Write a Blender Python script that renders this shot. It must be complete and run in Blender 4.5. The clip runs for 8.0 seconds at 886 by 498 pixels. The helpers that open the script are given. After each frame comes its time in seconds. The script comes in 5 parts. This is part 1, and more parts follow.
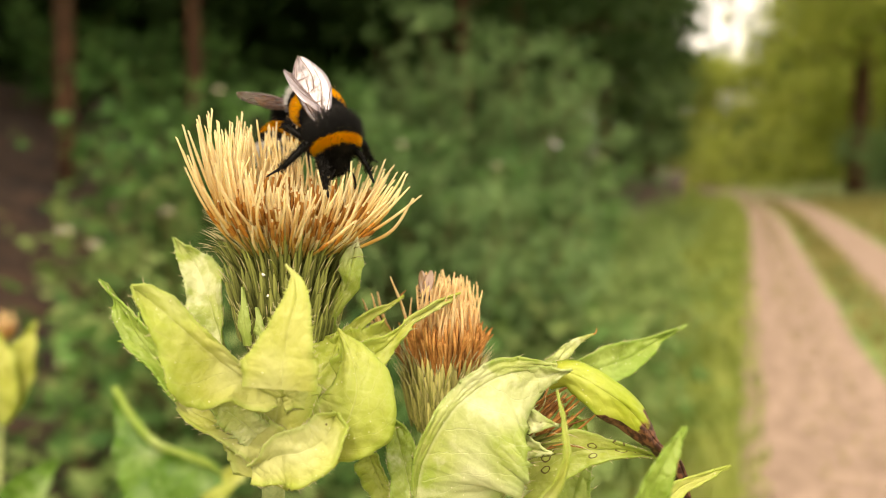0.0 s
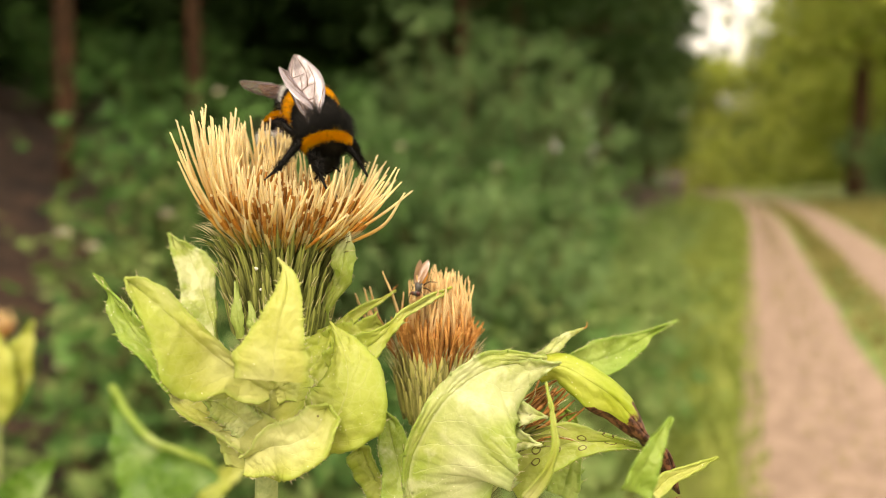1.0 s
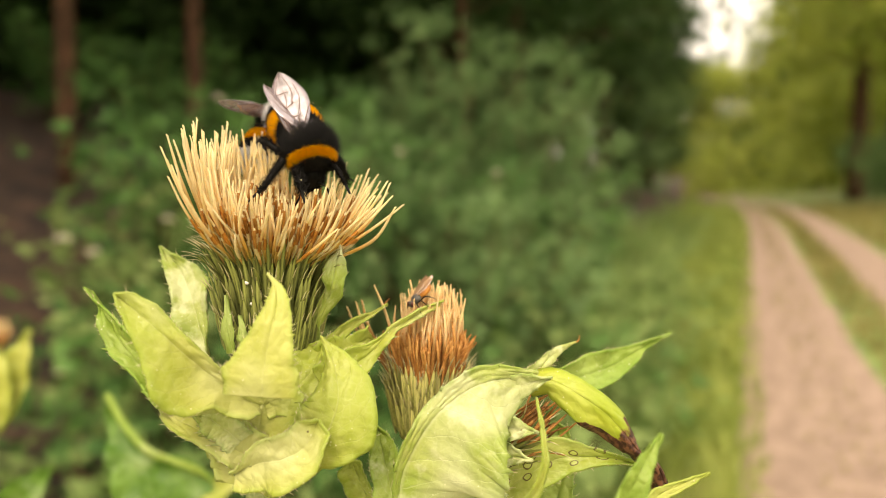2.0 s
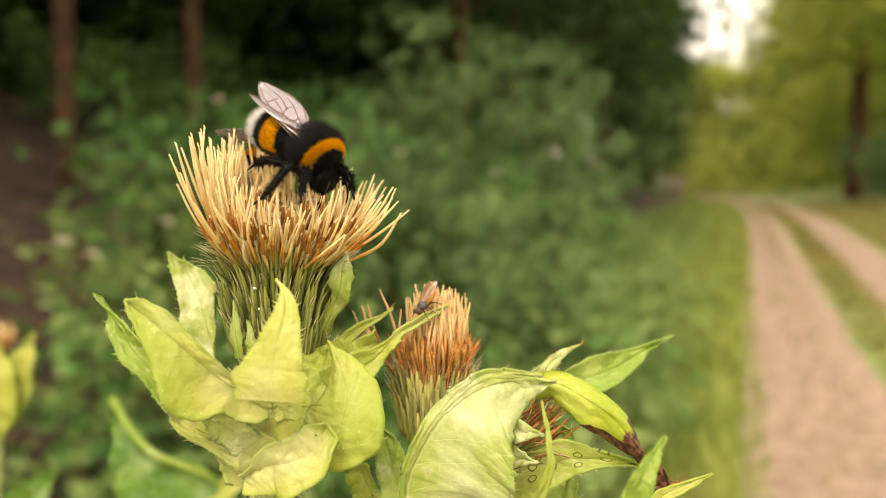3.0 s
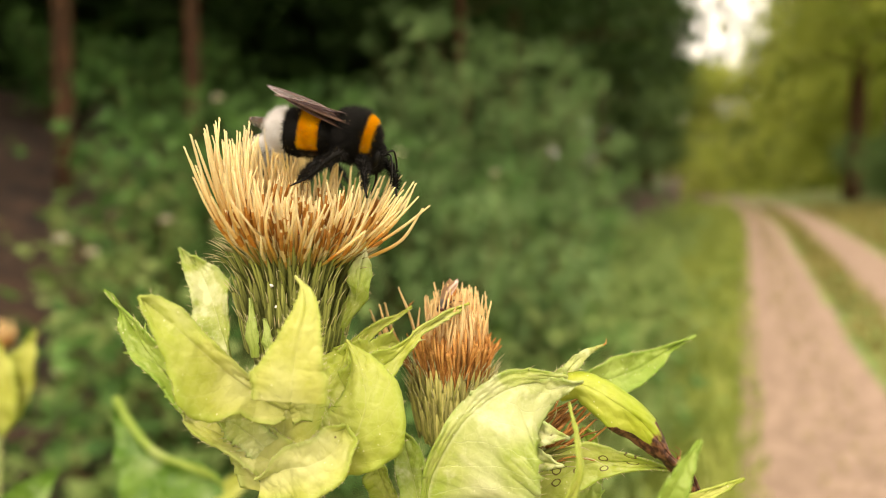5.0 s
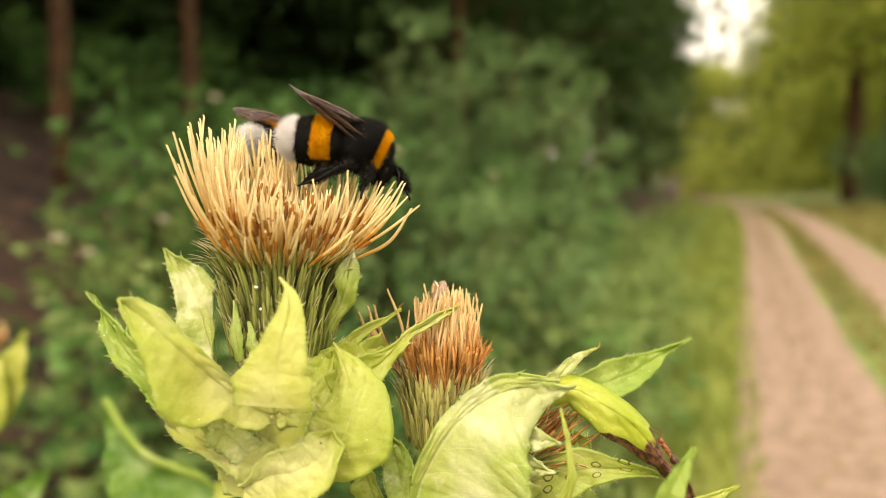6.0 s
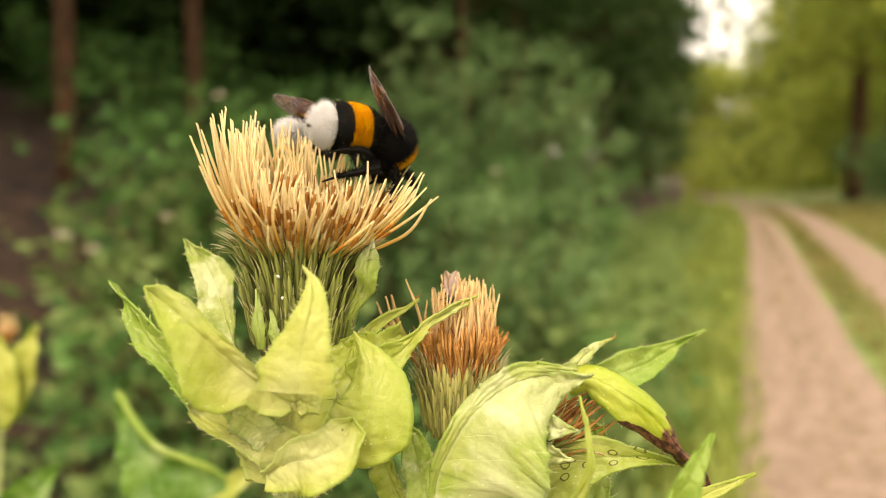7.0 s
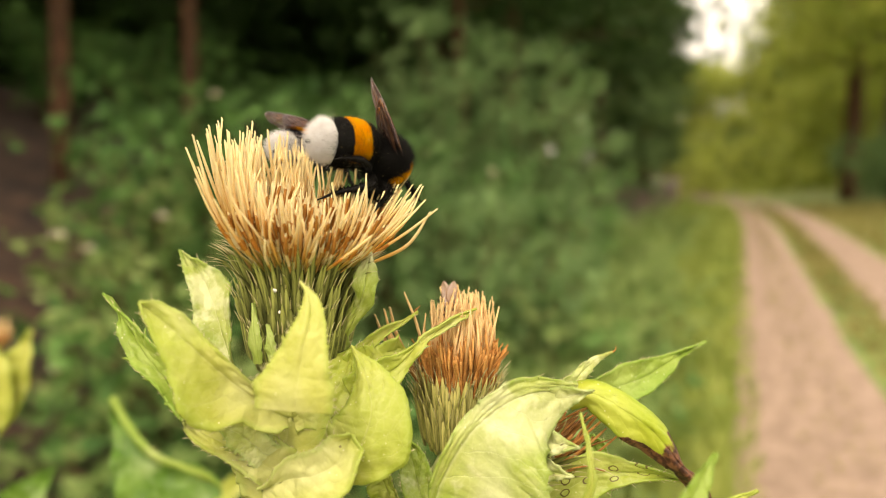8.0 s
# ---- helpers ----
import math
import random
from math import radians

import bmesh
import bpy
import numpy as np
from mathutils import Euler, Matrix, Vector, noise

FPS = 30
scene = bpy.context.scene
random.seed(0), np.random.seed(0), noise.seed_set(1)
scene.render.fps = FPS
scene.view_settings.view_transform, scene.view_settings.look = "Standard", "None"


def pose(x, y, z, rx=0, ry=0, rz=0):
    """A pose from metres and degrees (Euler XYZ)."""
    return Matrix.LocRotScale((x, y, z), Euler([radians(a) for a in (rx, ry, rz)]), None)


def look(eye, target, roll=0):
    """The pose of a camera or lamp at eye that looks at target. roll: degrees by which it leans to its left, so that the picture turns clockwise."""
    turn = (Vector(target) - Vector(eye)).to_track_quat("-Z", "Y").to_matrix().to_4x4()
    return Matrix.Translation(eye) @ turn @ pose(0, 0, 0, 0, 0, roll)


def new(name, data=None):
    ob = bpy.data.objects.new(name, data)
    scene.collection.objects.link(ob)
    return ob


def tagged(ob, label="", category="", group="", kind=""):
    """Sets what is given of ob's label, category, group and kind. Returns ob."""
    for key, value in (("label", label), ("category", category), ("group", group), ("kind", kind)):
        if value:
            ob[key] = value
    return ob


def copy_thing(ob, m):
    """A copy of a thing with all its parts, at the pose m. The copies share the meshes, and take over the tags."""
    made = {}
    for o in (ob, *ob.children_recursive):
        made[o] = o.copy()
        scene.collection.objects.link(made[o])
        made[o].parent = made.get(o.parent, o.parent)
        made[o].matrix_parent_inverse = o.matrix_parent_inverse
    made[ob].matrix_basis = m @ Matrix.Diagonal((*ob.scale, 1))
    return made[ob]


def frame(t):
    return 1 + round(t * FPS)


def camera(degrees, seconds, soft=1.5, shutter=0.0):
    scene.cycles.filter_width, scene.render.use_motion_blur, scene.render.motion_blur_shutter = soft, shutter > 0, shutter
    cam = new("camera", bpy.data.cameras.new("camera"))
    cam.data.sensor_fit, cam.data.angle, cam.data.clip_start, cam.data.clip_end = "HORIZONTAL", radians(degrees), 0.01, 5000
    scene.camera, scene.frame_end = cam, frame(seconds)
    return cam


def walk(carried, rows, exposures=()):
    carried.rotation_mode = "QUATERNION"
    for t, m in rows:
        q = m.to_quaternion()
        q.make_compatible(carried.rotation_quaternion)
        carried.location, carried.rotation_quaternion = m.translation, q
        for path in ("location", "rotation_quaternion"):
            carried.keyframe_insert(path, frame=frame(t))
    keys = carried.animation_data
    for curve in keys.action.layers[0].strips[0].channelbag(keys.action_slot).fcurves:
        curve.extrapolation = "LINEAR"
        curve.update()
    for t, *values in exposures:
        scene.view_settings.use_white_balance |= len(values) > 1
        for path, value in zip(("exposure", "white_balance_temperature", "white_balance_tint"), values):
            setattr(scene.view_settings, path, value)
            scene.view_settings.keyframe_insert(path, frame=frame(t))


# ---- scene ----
cam = camera(62.2, 8.0, soft=0.5)
cam.data.dof.use_dof = True
cam.data.dof.focus_distance = 0.095
cam.data.dof.aperture_fstop = 14.5
PATH = [
    (0, (-0.00033, 0.00147, 1.39982), (-0.0007, 1.9905, 1.1905), -0.05),
    (0.5, (-0.00086, -0.00030, 1.39943), (0.0034, 1.9888, 1.1909), 0.00),
    (1, (0.00080, 0.00036, 1.39888), (0.0012, 1.9900, 1.1956), -0.04),
    (1.5, (0.00200, 0.00112, 1.39943), (0.0020, 1.9917, 1.2055), 0.06),
    (3, (0.00128, -0.00050, 1.40074), (0.0019, 1.9907, 1.2130), -0.29),
    (3.5, (-0.00025, 0.00099, 1.40094), (0.0010, 1.9921, 1.2122), -0.17),
    (4, (-0.00166, 0.00164, 1.40016), (-0.0038, 1.9925, 1.2093), -0.12),
    (4.5, (-0.00223, 0.00154, 1.40010), (-0.0011, 1.9926, 1.2109), -0.10),
    (6, (-0.00075, 0.00450, 1.40002), (0.0105, 1.9956, 1.2115), 0.07),
    (6.5, (-0.00260, 0.00338, 1.39888), (0.0022, 1.9941, 1.2064), 0.16),
    (7, (-0.00283, 0.00327, 1.39911), (0.0013, 1.9939, 1.2061), 0.18),
    (7.5, (-0.00255, 0.00383, 1.40024), (0.0078, 1.9944, 1.2062), 0.21),
    (8, (-0.00321, 0.00459, 1.40075), (0.0112, 1.9950, 1.2058), 0.30),
]
walk(cam, [(t, look(eye, target, roll)) for t, eye, target, roll in PATH], [(0, 0.48, 8050, 13), (8, 0.48, 8050, 13)])

# ---------------------------------------------------------------- light
SUN_UP, SUN_ROUND = radians(54), radians(198)
world = bpy.data.worlds.new("world")
scene.world = world
world.use_nodes = True
sky = world.node_tree.nodes.new("ShaderNodeTexSky")
sky.sky_type = 'NISHITA'
sky.sun_disc = False
sky.sun_elevation, sky.sun_rotation = SUN_UP, SUN_ROUND
sky.air_density, sky.dust_density, sky.ozone_density = 1.0, 6.0, 0.6
back = world.node_tree.nodes["Background"]
# a bright, even cloud cover hides most of the blue
cloud = world.node_tree.nodes.new("ShaderNodeMix")
cloud.data_type = 'RGBA'
cloud.inputs[0].default_value = 0.8
cloud.inputs[7].default_value = (11.5, 11.2, 10.6, 1)
world.node_tree.links.new(sky.outputs[0], cloud.inputs[6])
world.node_tree.links.new(cloud.outputs[2], back.inputs[0])
back.inputs[1].default_value = 0.15
sun_data = bpy.data.lights.new("sun", 'SUN')
sun_data.energy, sun_data.angle, sun_data.color = 1.9, radians(30), (1.0, 0.94, 0.82)
sun = new("sun", sun_data)
sun_way = Vector((math.sin(SUN_ROUND) * math.cos(SUN_UP), math.cos(SUN_ROUND) * math.cos(SUN_UP), math.sin(SUN_UP)))
sun.matrix_world = look(sun_way * 50, (0, 0, 0))


# ---------------------------------------------------------------- helpers
def mm(x, y, z):
    """A place near the flowers: millimetres from the spot 1.4 m above the path's edge."""
    return Vector((x, y, 1400 + z)) / 1000


def mesh_of(name, verts, faces, smooth=True):
    me = bpy.data.meshes.new(name)
    me.from_pydata([tuple(p) for p in verts], [], [tuple(int(i) for i in q) for q in faces])
    if smooth:
        me.polygons.foreach_set("use_smooth", [True] * len(me.polygons))
    me.update()
    return me


def part(name, me, materials, parent=None, label="", m=None):
    """Links a mesh as one object under a thing or a part."""
    ob = new(name, me)
    if not me.materials:
        for one in materials if isinstance(materials, (list, tuple)) else (materials,):
            me.materials.append(one)
    if parent:
        ob.parent = parent
    if m is not None:
        ob.matrix_basis = m
    return tagged(ob, label)


def thing(name, m, label, category, group="", kind=""):
    ob = new(name)
    ob.empty_display_size = 0.01
    ob.matrix_basis = m
    return tagged(ob, label, category, group, kind)


def smooth_line(points, n):
    """n + 1 places along a Catmull-Rom line through the points, evenly by length."""
    pts = [Vector(p) for p in points]
    pts = [2 * pts[0] - pts[1]] + pts + [2 * pts[-1] - pts[-2]]
    fine = []
    for i in range(1, len(pts) - 2):
        a, b, c, d = pts[i - 1:i + 3]
        for k in range(24):
            t = k / 24
            fine.append(0.5 * (2 * b + (c - a) * t + (2 * a - 5 * b + 4 * c - d) * t * t + (3 * b - a - 3 * c + d) * t ** 3))
    fine.append(pts[-2])
    run = [0.0]
    for a, b in zip(fine, fine[1:]):
        run.append(run[-1] + (b - a).length)
    out, j = [], 0
    for k in range(n + 1):
        want = run[-1] * k / n
        while j < len(run) - 2 and run[j + 1] < want:
            j += 1
        w = (want - run[j]) / max(run[j + 1] - run[j], 1e-12)
        out.append(fine[j].lerp(fine[j + 1], min(max(w, 0), 1)))
    return out


def between(values, u):
    x = u * (len(values) - 1)
    i = min(int(x), len(values) - 2)
    w = x - i
    w = w * w * (3 - 2 * w) * 0.5 + w * 0.5
    return values[i] * (1 - w) + values[i + 1] * w


def tube(points, radii, sides=7, rings=12, flat=1.0, closed=True):
    """Vertices and faces of a round tapering tube along the points."""
    line = smooth_line(points, rings)
    verts, faces = [], []
    side = None
    for i, p in enumerate(line):
        ahead = (line[min(i + 1, rings)] - line[max(i - 1, 0)]).normalized()
        if side is None:
            side = ahead.orthogonal().normalized()
        side = (side - ahead * side.dot(ahead)).normalized()
        up = ahead.cross(side)
        r = between(radii, i / rings)
        for k in range(sides):
            a = 2 * math.pi * k / sides
            verts.append(p + (side * math.cos(a) + up * math.sin(a) * flat) * r)
    for i in range(rings):
        for k in range(sides):
            a, b = i * sides + k, i * sides + (k + 1) % sides
            faces.append((a, b, b + sides, a + sides))
    if closed:
        faces.append(tuple(range(sides))[::-1])
        faces.append(tuple(range(rings * sides, rings * sides + sides)))
    return verts, faces


def joined(pieces):
    verts, faces = [], []
    for v, q in pieces:
        base = len(verts)
        verts.extend(v)
        faces.extend(tuple(i + base for i in one) for one in q)
    return verts, faces


def ball(centre, radii, seg=20, rings=12, shape=None):
    """A closed rounded body; shape(x in -1..1) scales its cross-section along x."""
    verts, faces = [], []
    c, r = Vector(centre), radii
    for i in range(rings + 1):
        x = -math.cos(math.pi * i / rings)
        s = math.sqrt(max(0.0, 1 - x * x)) * (shape(x) if shape else 1)
        for k in range(seg):
            a = 2 * math.pi * k / seg
            verts.append(c + Vector((x * r[0], math.cos(a) * s * r[1], math.sin(a) * s * r[2])))
    for i in range(rings):
        for k in range(seg):
            a, b = i * seg + k, i * seg + (k + 1) % seg
            faces.append((a, b, b + seg, a + seg))
    return verts, faces


# ---------------------------------------------------------------- materials
def nodes_of(name):
    m = bpy.data.materials.new(name)
    m.use_nodes = True
    t = m.node_tree
    return m, t, t.nodes["Principled BSDF"], t.nodes["Material Output"]


def add(t, kind, **inputs):
    n = t.nodes.new(kind)
    for key, value in inputs.items():
        n.inputs[key.replace("_", " ")].default_value = value
    return n


def blend(t, fac, a, b, mode='MIX'):
    n = t.nodes.new("ShaderNodeMix")
    n.data_type, n.blend_type = 'RGBA', mode
    for socket, value in ((0, fac), (6, a), (7, b)):
        if isinstance(value, (int, float)):
            n.inputs[socket].default_value = value
        elif isinstance(value, tuple):
            n.inputs[socket].default_value = (*value, 1)
        else:
            t.links.new(value, n.inputs[socket])
    return n.outputs[2]


def ranged(t, value, low, high, to_low=0.0, to_high=1.0):
    n = t.nodes.new("ShaderNodeMapRange")
    n.interpolation_type = 'SMOOTHSTEP'
    t.links.new(value, n.inputs[0])
    for i, x in enumerate((low, high, to_low, to_high)):
        n.inputs[1 + i].default_value = x
    return n.outputs[0]


def noise_at(t, vector, scale, detail=4.0, rough=0.55):
    n = add(t, "ShaderNodeTexNoise", Scale=scale, Detail=detail, Roughness=rough)
    if vector is not None:
        t.links.new(vector, n.inputs["Vector"])
    return n.outputs["Fac"]


def surface(name, dark, light, scale, rough=0.6, bump=0.2, through_light=0.0, spread=0.0, metal=0.0, shine=0.5):
    """Two tones mixed by coarse and fine grain, with relief, and light shining through thin things."""
    m, t, p, out = nodes_of(name)
    co = t.nodes.new("ShaderNodeTexCoord").outputs["Object"]
    coarse, fine = noise_at(t, co, scale), noise_at(t, co, scale * 6.3, 3)
    f = blend(t, 0.4, coarse, fine)
    f = ranged(t, f, 0.32, 0.68)
    colour = blend(t, f, dark, light)
    if spread:
        info = t.nodes.new("ShaderNodeObjectInfo")
        hue = add(t, "ShaderNodeHueSaturation", Hue=0.5, Saturation=1.0, Fac=1.0)
        t.links.new(ranged(t, info.outputs["Random"], 0, 1, 1 - spread, 1 + spread), hue.inputs["Value"])
        t.links.new(colour, hue.inputs["Color"])
        colour = hue.outputs[0]
    t.links.new(colour, p.inputs["Base Color"])
    p.inputs["Roughness"].default_value = rough
    p.inputs["Metallic"].default_value = metal
    p.inputs["Specular IOR Level"].default_value = shine
    if bump:
        b = add(t, "ShaderNodeBump", Strength=bump, Distance=0.3 / scale)
        t.links.new(fine, b.inputs["Height"])
        t.links.new(b.outputs[0], p.inputs["Normal"])
    if through_light:
        tr = t.nodes.new("ShaderNodeBsdfTranslucent")
        t.links.new(colour, tr.inputs["Color"])
        mix = add(t, "ShaderNodeMixShader", Fac=through_light)
        t.links.new(p.outputs[0], mix.inputs[1])
        t.links.new(tr.outputs[0], mix.inputs[2])
        t.links.new(mix.outputs[0], out.inputs["Surface"])
    return m


def leaf_material(name, dark, light, vein, spots=0.0, through_light=0.3, rough=0.40, burnt=None, rings=False, vein_mix=0.38, mottle=0.0):
    """A leaf by its own length and width (UV): midrib, side veins, blotches, small brown spots, fine relief."""
    m, t, p, out = nodes_of(name)
    tc = t.nodes.new("ShaderNodeTexCoord")
    uv, co = tc.outputs["UV"], tc.outputs["Object"]
    sep = t.nodes.new("ShaderNodeSeparateXYZ")
    t.links.new(uv, sep.inputs[0])

    def calc(op, a, b=0.0):
        n = t.nodes.new("ShaderNodeMath")
        n.operation = op
        for i, x in enumerate((a, b)):
            if isinstance(x, (int, float)):
                n.inputs[i].default_value = x
            else:
                t.links.new(x, n.inputs[i])
        return n.outputs[0]
    across = calc('ABSOLUTE', calc('SUBTRACT', sep.outputs[1], 0.5))
    wander = noise_at(t, co, 260, 2)
    slant = calc('SUBTRACT', calc('ADD', sep.outputs[0], calc('MULTIPLY', wander, 0.10)), calc('MULTIPLY', across, 0.55))
    wave = calc('ABSOLUTE', calc('SINE', calc('MULTIPLY', slant, 26.0)))
    side = ranged(t, wave, 0.0, 0.10, 1.0, 0.0)
    mid = ranged(t, across, 0.0, 0.022, 1.0, 0.0)
    veins = calc('MAXIMUM', calc('MULTIPLY', side, 0.28), calc('MULTIPLY', mid, 0.5))
    coarse, fine = noise_at(t, co, 95, 3), noise_at(t, co, 700, 4)
    net = add(t, "ShaderNodeTexVoronoi", Scale=750.0)
    net.feature = 'DISTANCE_TO_EDGE'
    t.links.new(co, net.inputs["Vector"])
    mesh_lines = ranged(t, net.outputs["Distance"], 0.0, 0.09, 1.0, 0.0)
    f = ranged(t, blend(t, 0.35, coarse, fine), 0.33, 0.66)
    colour = blend(t, f, dark, light)
    green = tuple(c * k for c, k in zip(dark, (0.72, 0.98, 0.7)))
    colour = blend(t, calc('MULTIPLY', ranged(t, noise_at(t, co, 55, 3), 0.42, 0.64), 0.32), colour, green)
    colour = blend(t, calc('MULTIPLY', ranged(t, noise_at(t, co, 70, 2, 0.4), 0.5, 0.7), 0.6), colour, vein)
    colour = blend(t, calc('MULTIPLY', ranged(t, across, 0.36, 0.5), 0.4), colour, green)
    colour = blend(t, calc('MULTIPLY', mesh_lines, 0.07), colour, vein)
    colour = blend(t, calc('MULTIPLY', veins, vein_mix), colour, vein)
    if spots:
        dots = add(t, "ShaderNodeTexVoronoi", Scale=230.0)
        t.links.new(co, dots.inputs["Vector"])
        dot = ranged(t, dots.outputs["Distance"], 0.035, 0.06, 1.0, 0.0)
        some = ranged(t, noise_at(t, co, 140, 1), 0.48, 0.56)
        colour = blend(t, calc('MULTIPLY', calc('MULTIPLY', dot, some), spots), colour, (0.10, 0.055, 0.02))
    if mottle:
        colour = blend(t, calc('MULTIPLY', ranged(t, noise_at(t, co, 210, 4, 0.6), 0.5, 0.66), mottle), colour, vein)
    motes = add(t, "ShaderNodeTexVoronoi", Scale=1300.0)
    t.links.new(co, motes.inputs["Vector"])
    mote = ranged(t, motes.outputs["Distance"], 0.10, 0.16, 1.0, 0.0)
    colour = blend(t, calc('MULTIPLY', calc('MULTIPLY', mote, ranged(t, noise_at(t, co, 240, 2), 0.5, 0.62)), 0.7), colour, (0.86, 0.84, 0.62))
    if rings:
        stretch = t.nodes.new("ShaderNodeMapping")
        stretch.inputs["Scale"].default_value = (6.0, 2.0, 1.0)
        t.links.new(uv, stretch.inputs["Vector"])
        cells = add(t, "ShaderNodeTexVoronoi", Scale=1.0, Randomness=0.8)
        cells.voronoi_dimensions = '2D'
        t.links.new(stretch.outputs[0], cells.inputs["Vector"])
        away = calc('ADD', cells.outputs["Distance"], calc('MULTIPLY', noise_at(t, co, 500, 2), 0.30))
        line = calc('MULTIPLY', ranged(t, away, 0.29, 0.31), ranged(t, away, 0.335, 0.37, 1.0, 0.0))
        colour = blend(t, calc('MULTIPLY', line, 0.85), colour, (0.085, 0.04, 0.014))
    if burnt:
        rag = calc('ADD', sep.outputs[0], calc('MULTIPLY', calc('SUBTRACT', noise_at(t, co, 300, 4), 0.5), 0.35))
        rag = calc('ADD', rag, calc('MULTIPLY', ranged(t, sep.outputs[1], 0.74, 1.0), ranged(t, sep.outputs[0], 0.15, 0.4, 0.0, 0.30)))
        colour = blend(t, ranged(t, rag, burnt, burnt + 0.03), colour, blend(t, ranged(t, noise_at(t, co, 1100, 4), 0.4, 0.6), (0.05, 0.018, 0.010), (0.22, 0.095, 0.05)))
    t.links.new(colour, p.inputs["Base Color"])
    p.inputs["Roughness"].default_value = rough
    p.inputs["Specular IOR Level"].default_value = 0.4
    height = calc('SUBTRACT', calc('ADD', calc('MULTIPLY', fine, 0.4), calc('MULTIPLY', noise_at(t, co, 330, 3), 1.8)), calc('ADD', calc('MULTIPLY', veins, 0.6), calc('MULTIPLY', mesh_lines, 0.05)))
    b = add(t, "ShaderNodeBump", Strength=0.7, Distance=0.0003)
    t.links.new(height, b.inputs["Height"])
    t.links.new(b.outputs[0], p.inputs["Normal"])
    tr = t.nodes.new("ShaderNodeBsdfTranslucent")
    t.links.new(colour, tr.inputs["Color"])
    mix = add(t, "ShaderNodeMixShader", Fac=through_light)
    t.links.new(p.outputs[0], mix.inputs[1])
    t.links.new(tr.outputs[0], mix.inputs[2])
    t.links.new(mix.outputs[0], out.inputs["Surface"])
    return m


def wing_material(name, dark, light, clearness=0.58, mirror=0.55):
    """A thin smoky film: brown where it is seen through, bright where it mirrors the sky."""
    m, t, p, out = nodes_of(name)
    co = t.nodes.new("ShaderNodeTexCoord").outputs["Object"]
    t.links.new(blend(t, noise_at(t, co, 900, 3), dark, light), p.inputs["Base Color"])
    p.inputs["Roughness"].default_value = 0.3
    b = add(t, "ShaderNodeBump", Strength=0.45, Distance=0.0002)
    t.links.new(noise_at(t, co, 600, 2), b.inputs["Height"])
    t.links.new(b.outputs[0], p.inputs["Normal"])
    gloss = t.nodes.new("ShaderNodeBsdfGlossy")
    gloss.inputs["Color"].default_value = (0.90, 0.88, 0.99, 1)
    gloss.inputs["Roughness"].default_value = 0.27
    t.links.new(b.outputs[0], gloss.inputs["Normal"])
    film = add(t, "ShaderNodeMixShader", Fac=mirror)
    t.links.new(p.outputs[0], film.inputs[1])
    t.links.new(gloss.outputs[0], film.inputs[2])
    glow = t.nodes.new("ShaderNodeBsdfTranslucent")
    glow.inputs["Color"].default_value = (0.70, 0.66, 0.73, 1)
    lit = add(t, "ShaderNodeMixShader", Fac=0.25)
    t.links.new(film.outputs[0], lit.inputs[1])
    t.links.new(glow.outputs[0], lit.inputs[2])
    clear = t.nodes.new("ShaderNodeBsdfTransparent")
    clear.inputs[0].default_value = (0.74, 0.64, 0.58, 1)
    mix = add(t, "ShaderNodeMixShader", Fac=clearness)
    t.links.new(lit.outputs[0], mix.inputs[1])
    t.links.new(clear.outputs[0], mix.inputs[2])
    t.links.new(mix.outputs[0], out.inputs["Surface"])
    return m


LEAF_PALE = leaf_material("pale_bract_leaf", (0.41, 0.45, 0.065), (0.56, 0.58, 0.165), (0.71, 0.72, 0.40), 0.9, rough=0.42)
LEAF_WHITE = leaf_material("whitish_bract_leaf", (0.31, 0.40, 0.06), (0.50, 0.56, 0.17), (0.84, 0.85, 0.58), 0.9, rough=0.38, vein_mix=0.6, mottle=0.5)
LEAF_GREEN = leaf_material("green_bract_leaf", (0.26, 0.38, 0.055), (0.41, 0.52, 0.13), (0.54, 0.62, 0.26), 0.5)
LEAF_TIP = leaf_material("withered_tip_leaf", (0.34, 0.42, 0.03), (0.50, 0.56, 0.07), (0.58, 0.62, 0.18), 0.6, burnt=0.55)
LEAF_RINGED = leaf_material("ring_marked_leaf", (0.37, 0.45, 0.075), (0.57, 0.62, 0.20), (0.78, 0.79, 0.46), 0.6, rough=0.34, rings=True)
LEAF_DARK = leaf_material("dark_leaf", (0.075, 0.18, 0.018), (0.18, 0.33, 0.05), (0.40, 0.50, 0.25))
STEM = surface("thistle_stem", (0.22, 0.28, 0.08), (0.36, 0.40, 0.15), 400, 0.5, 0.3)


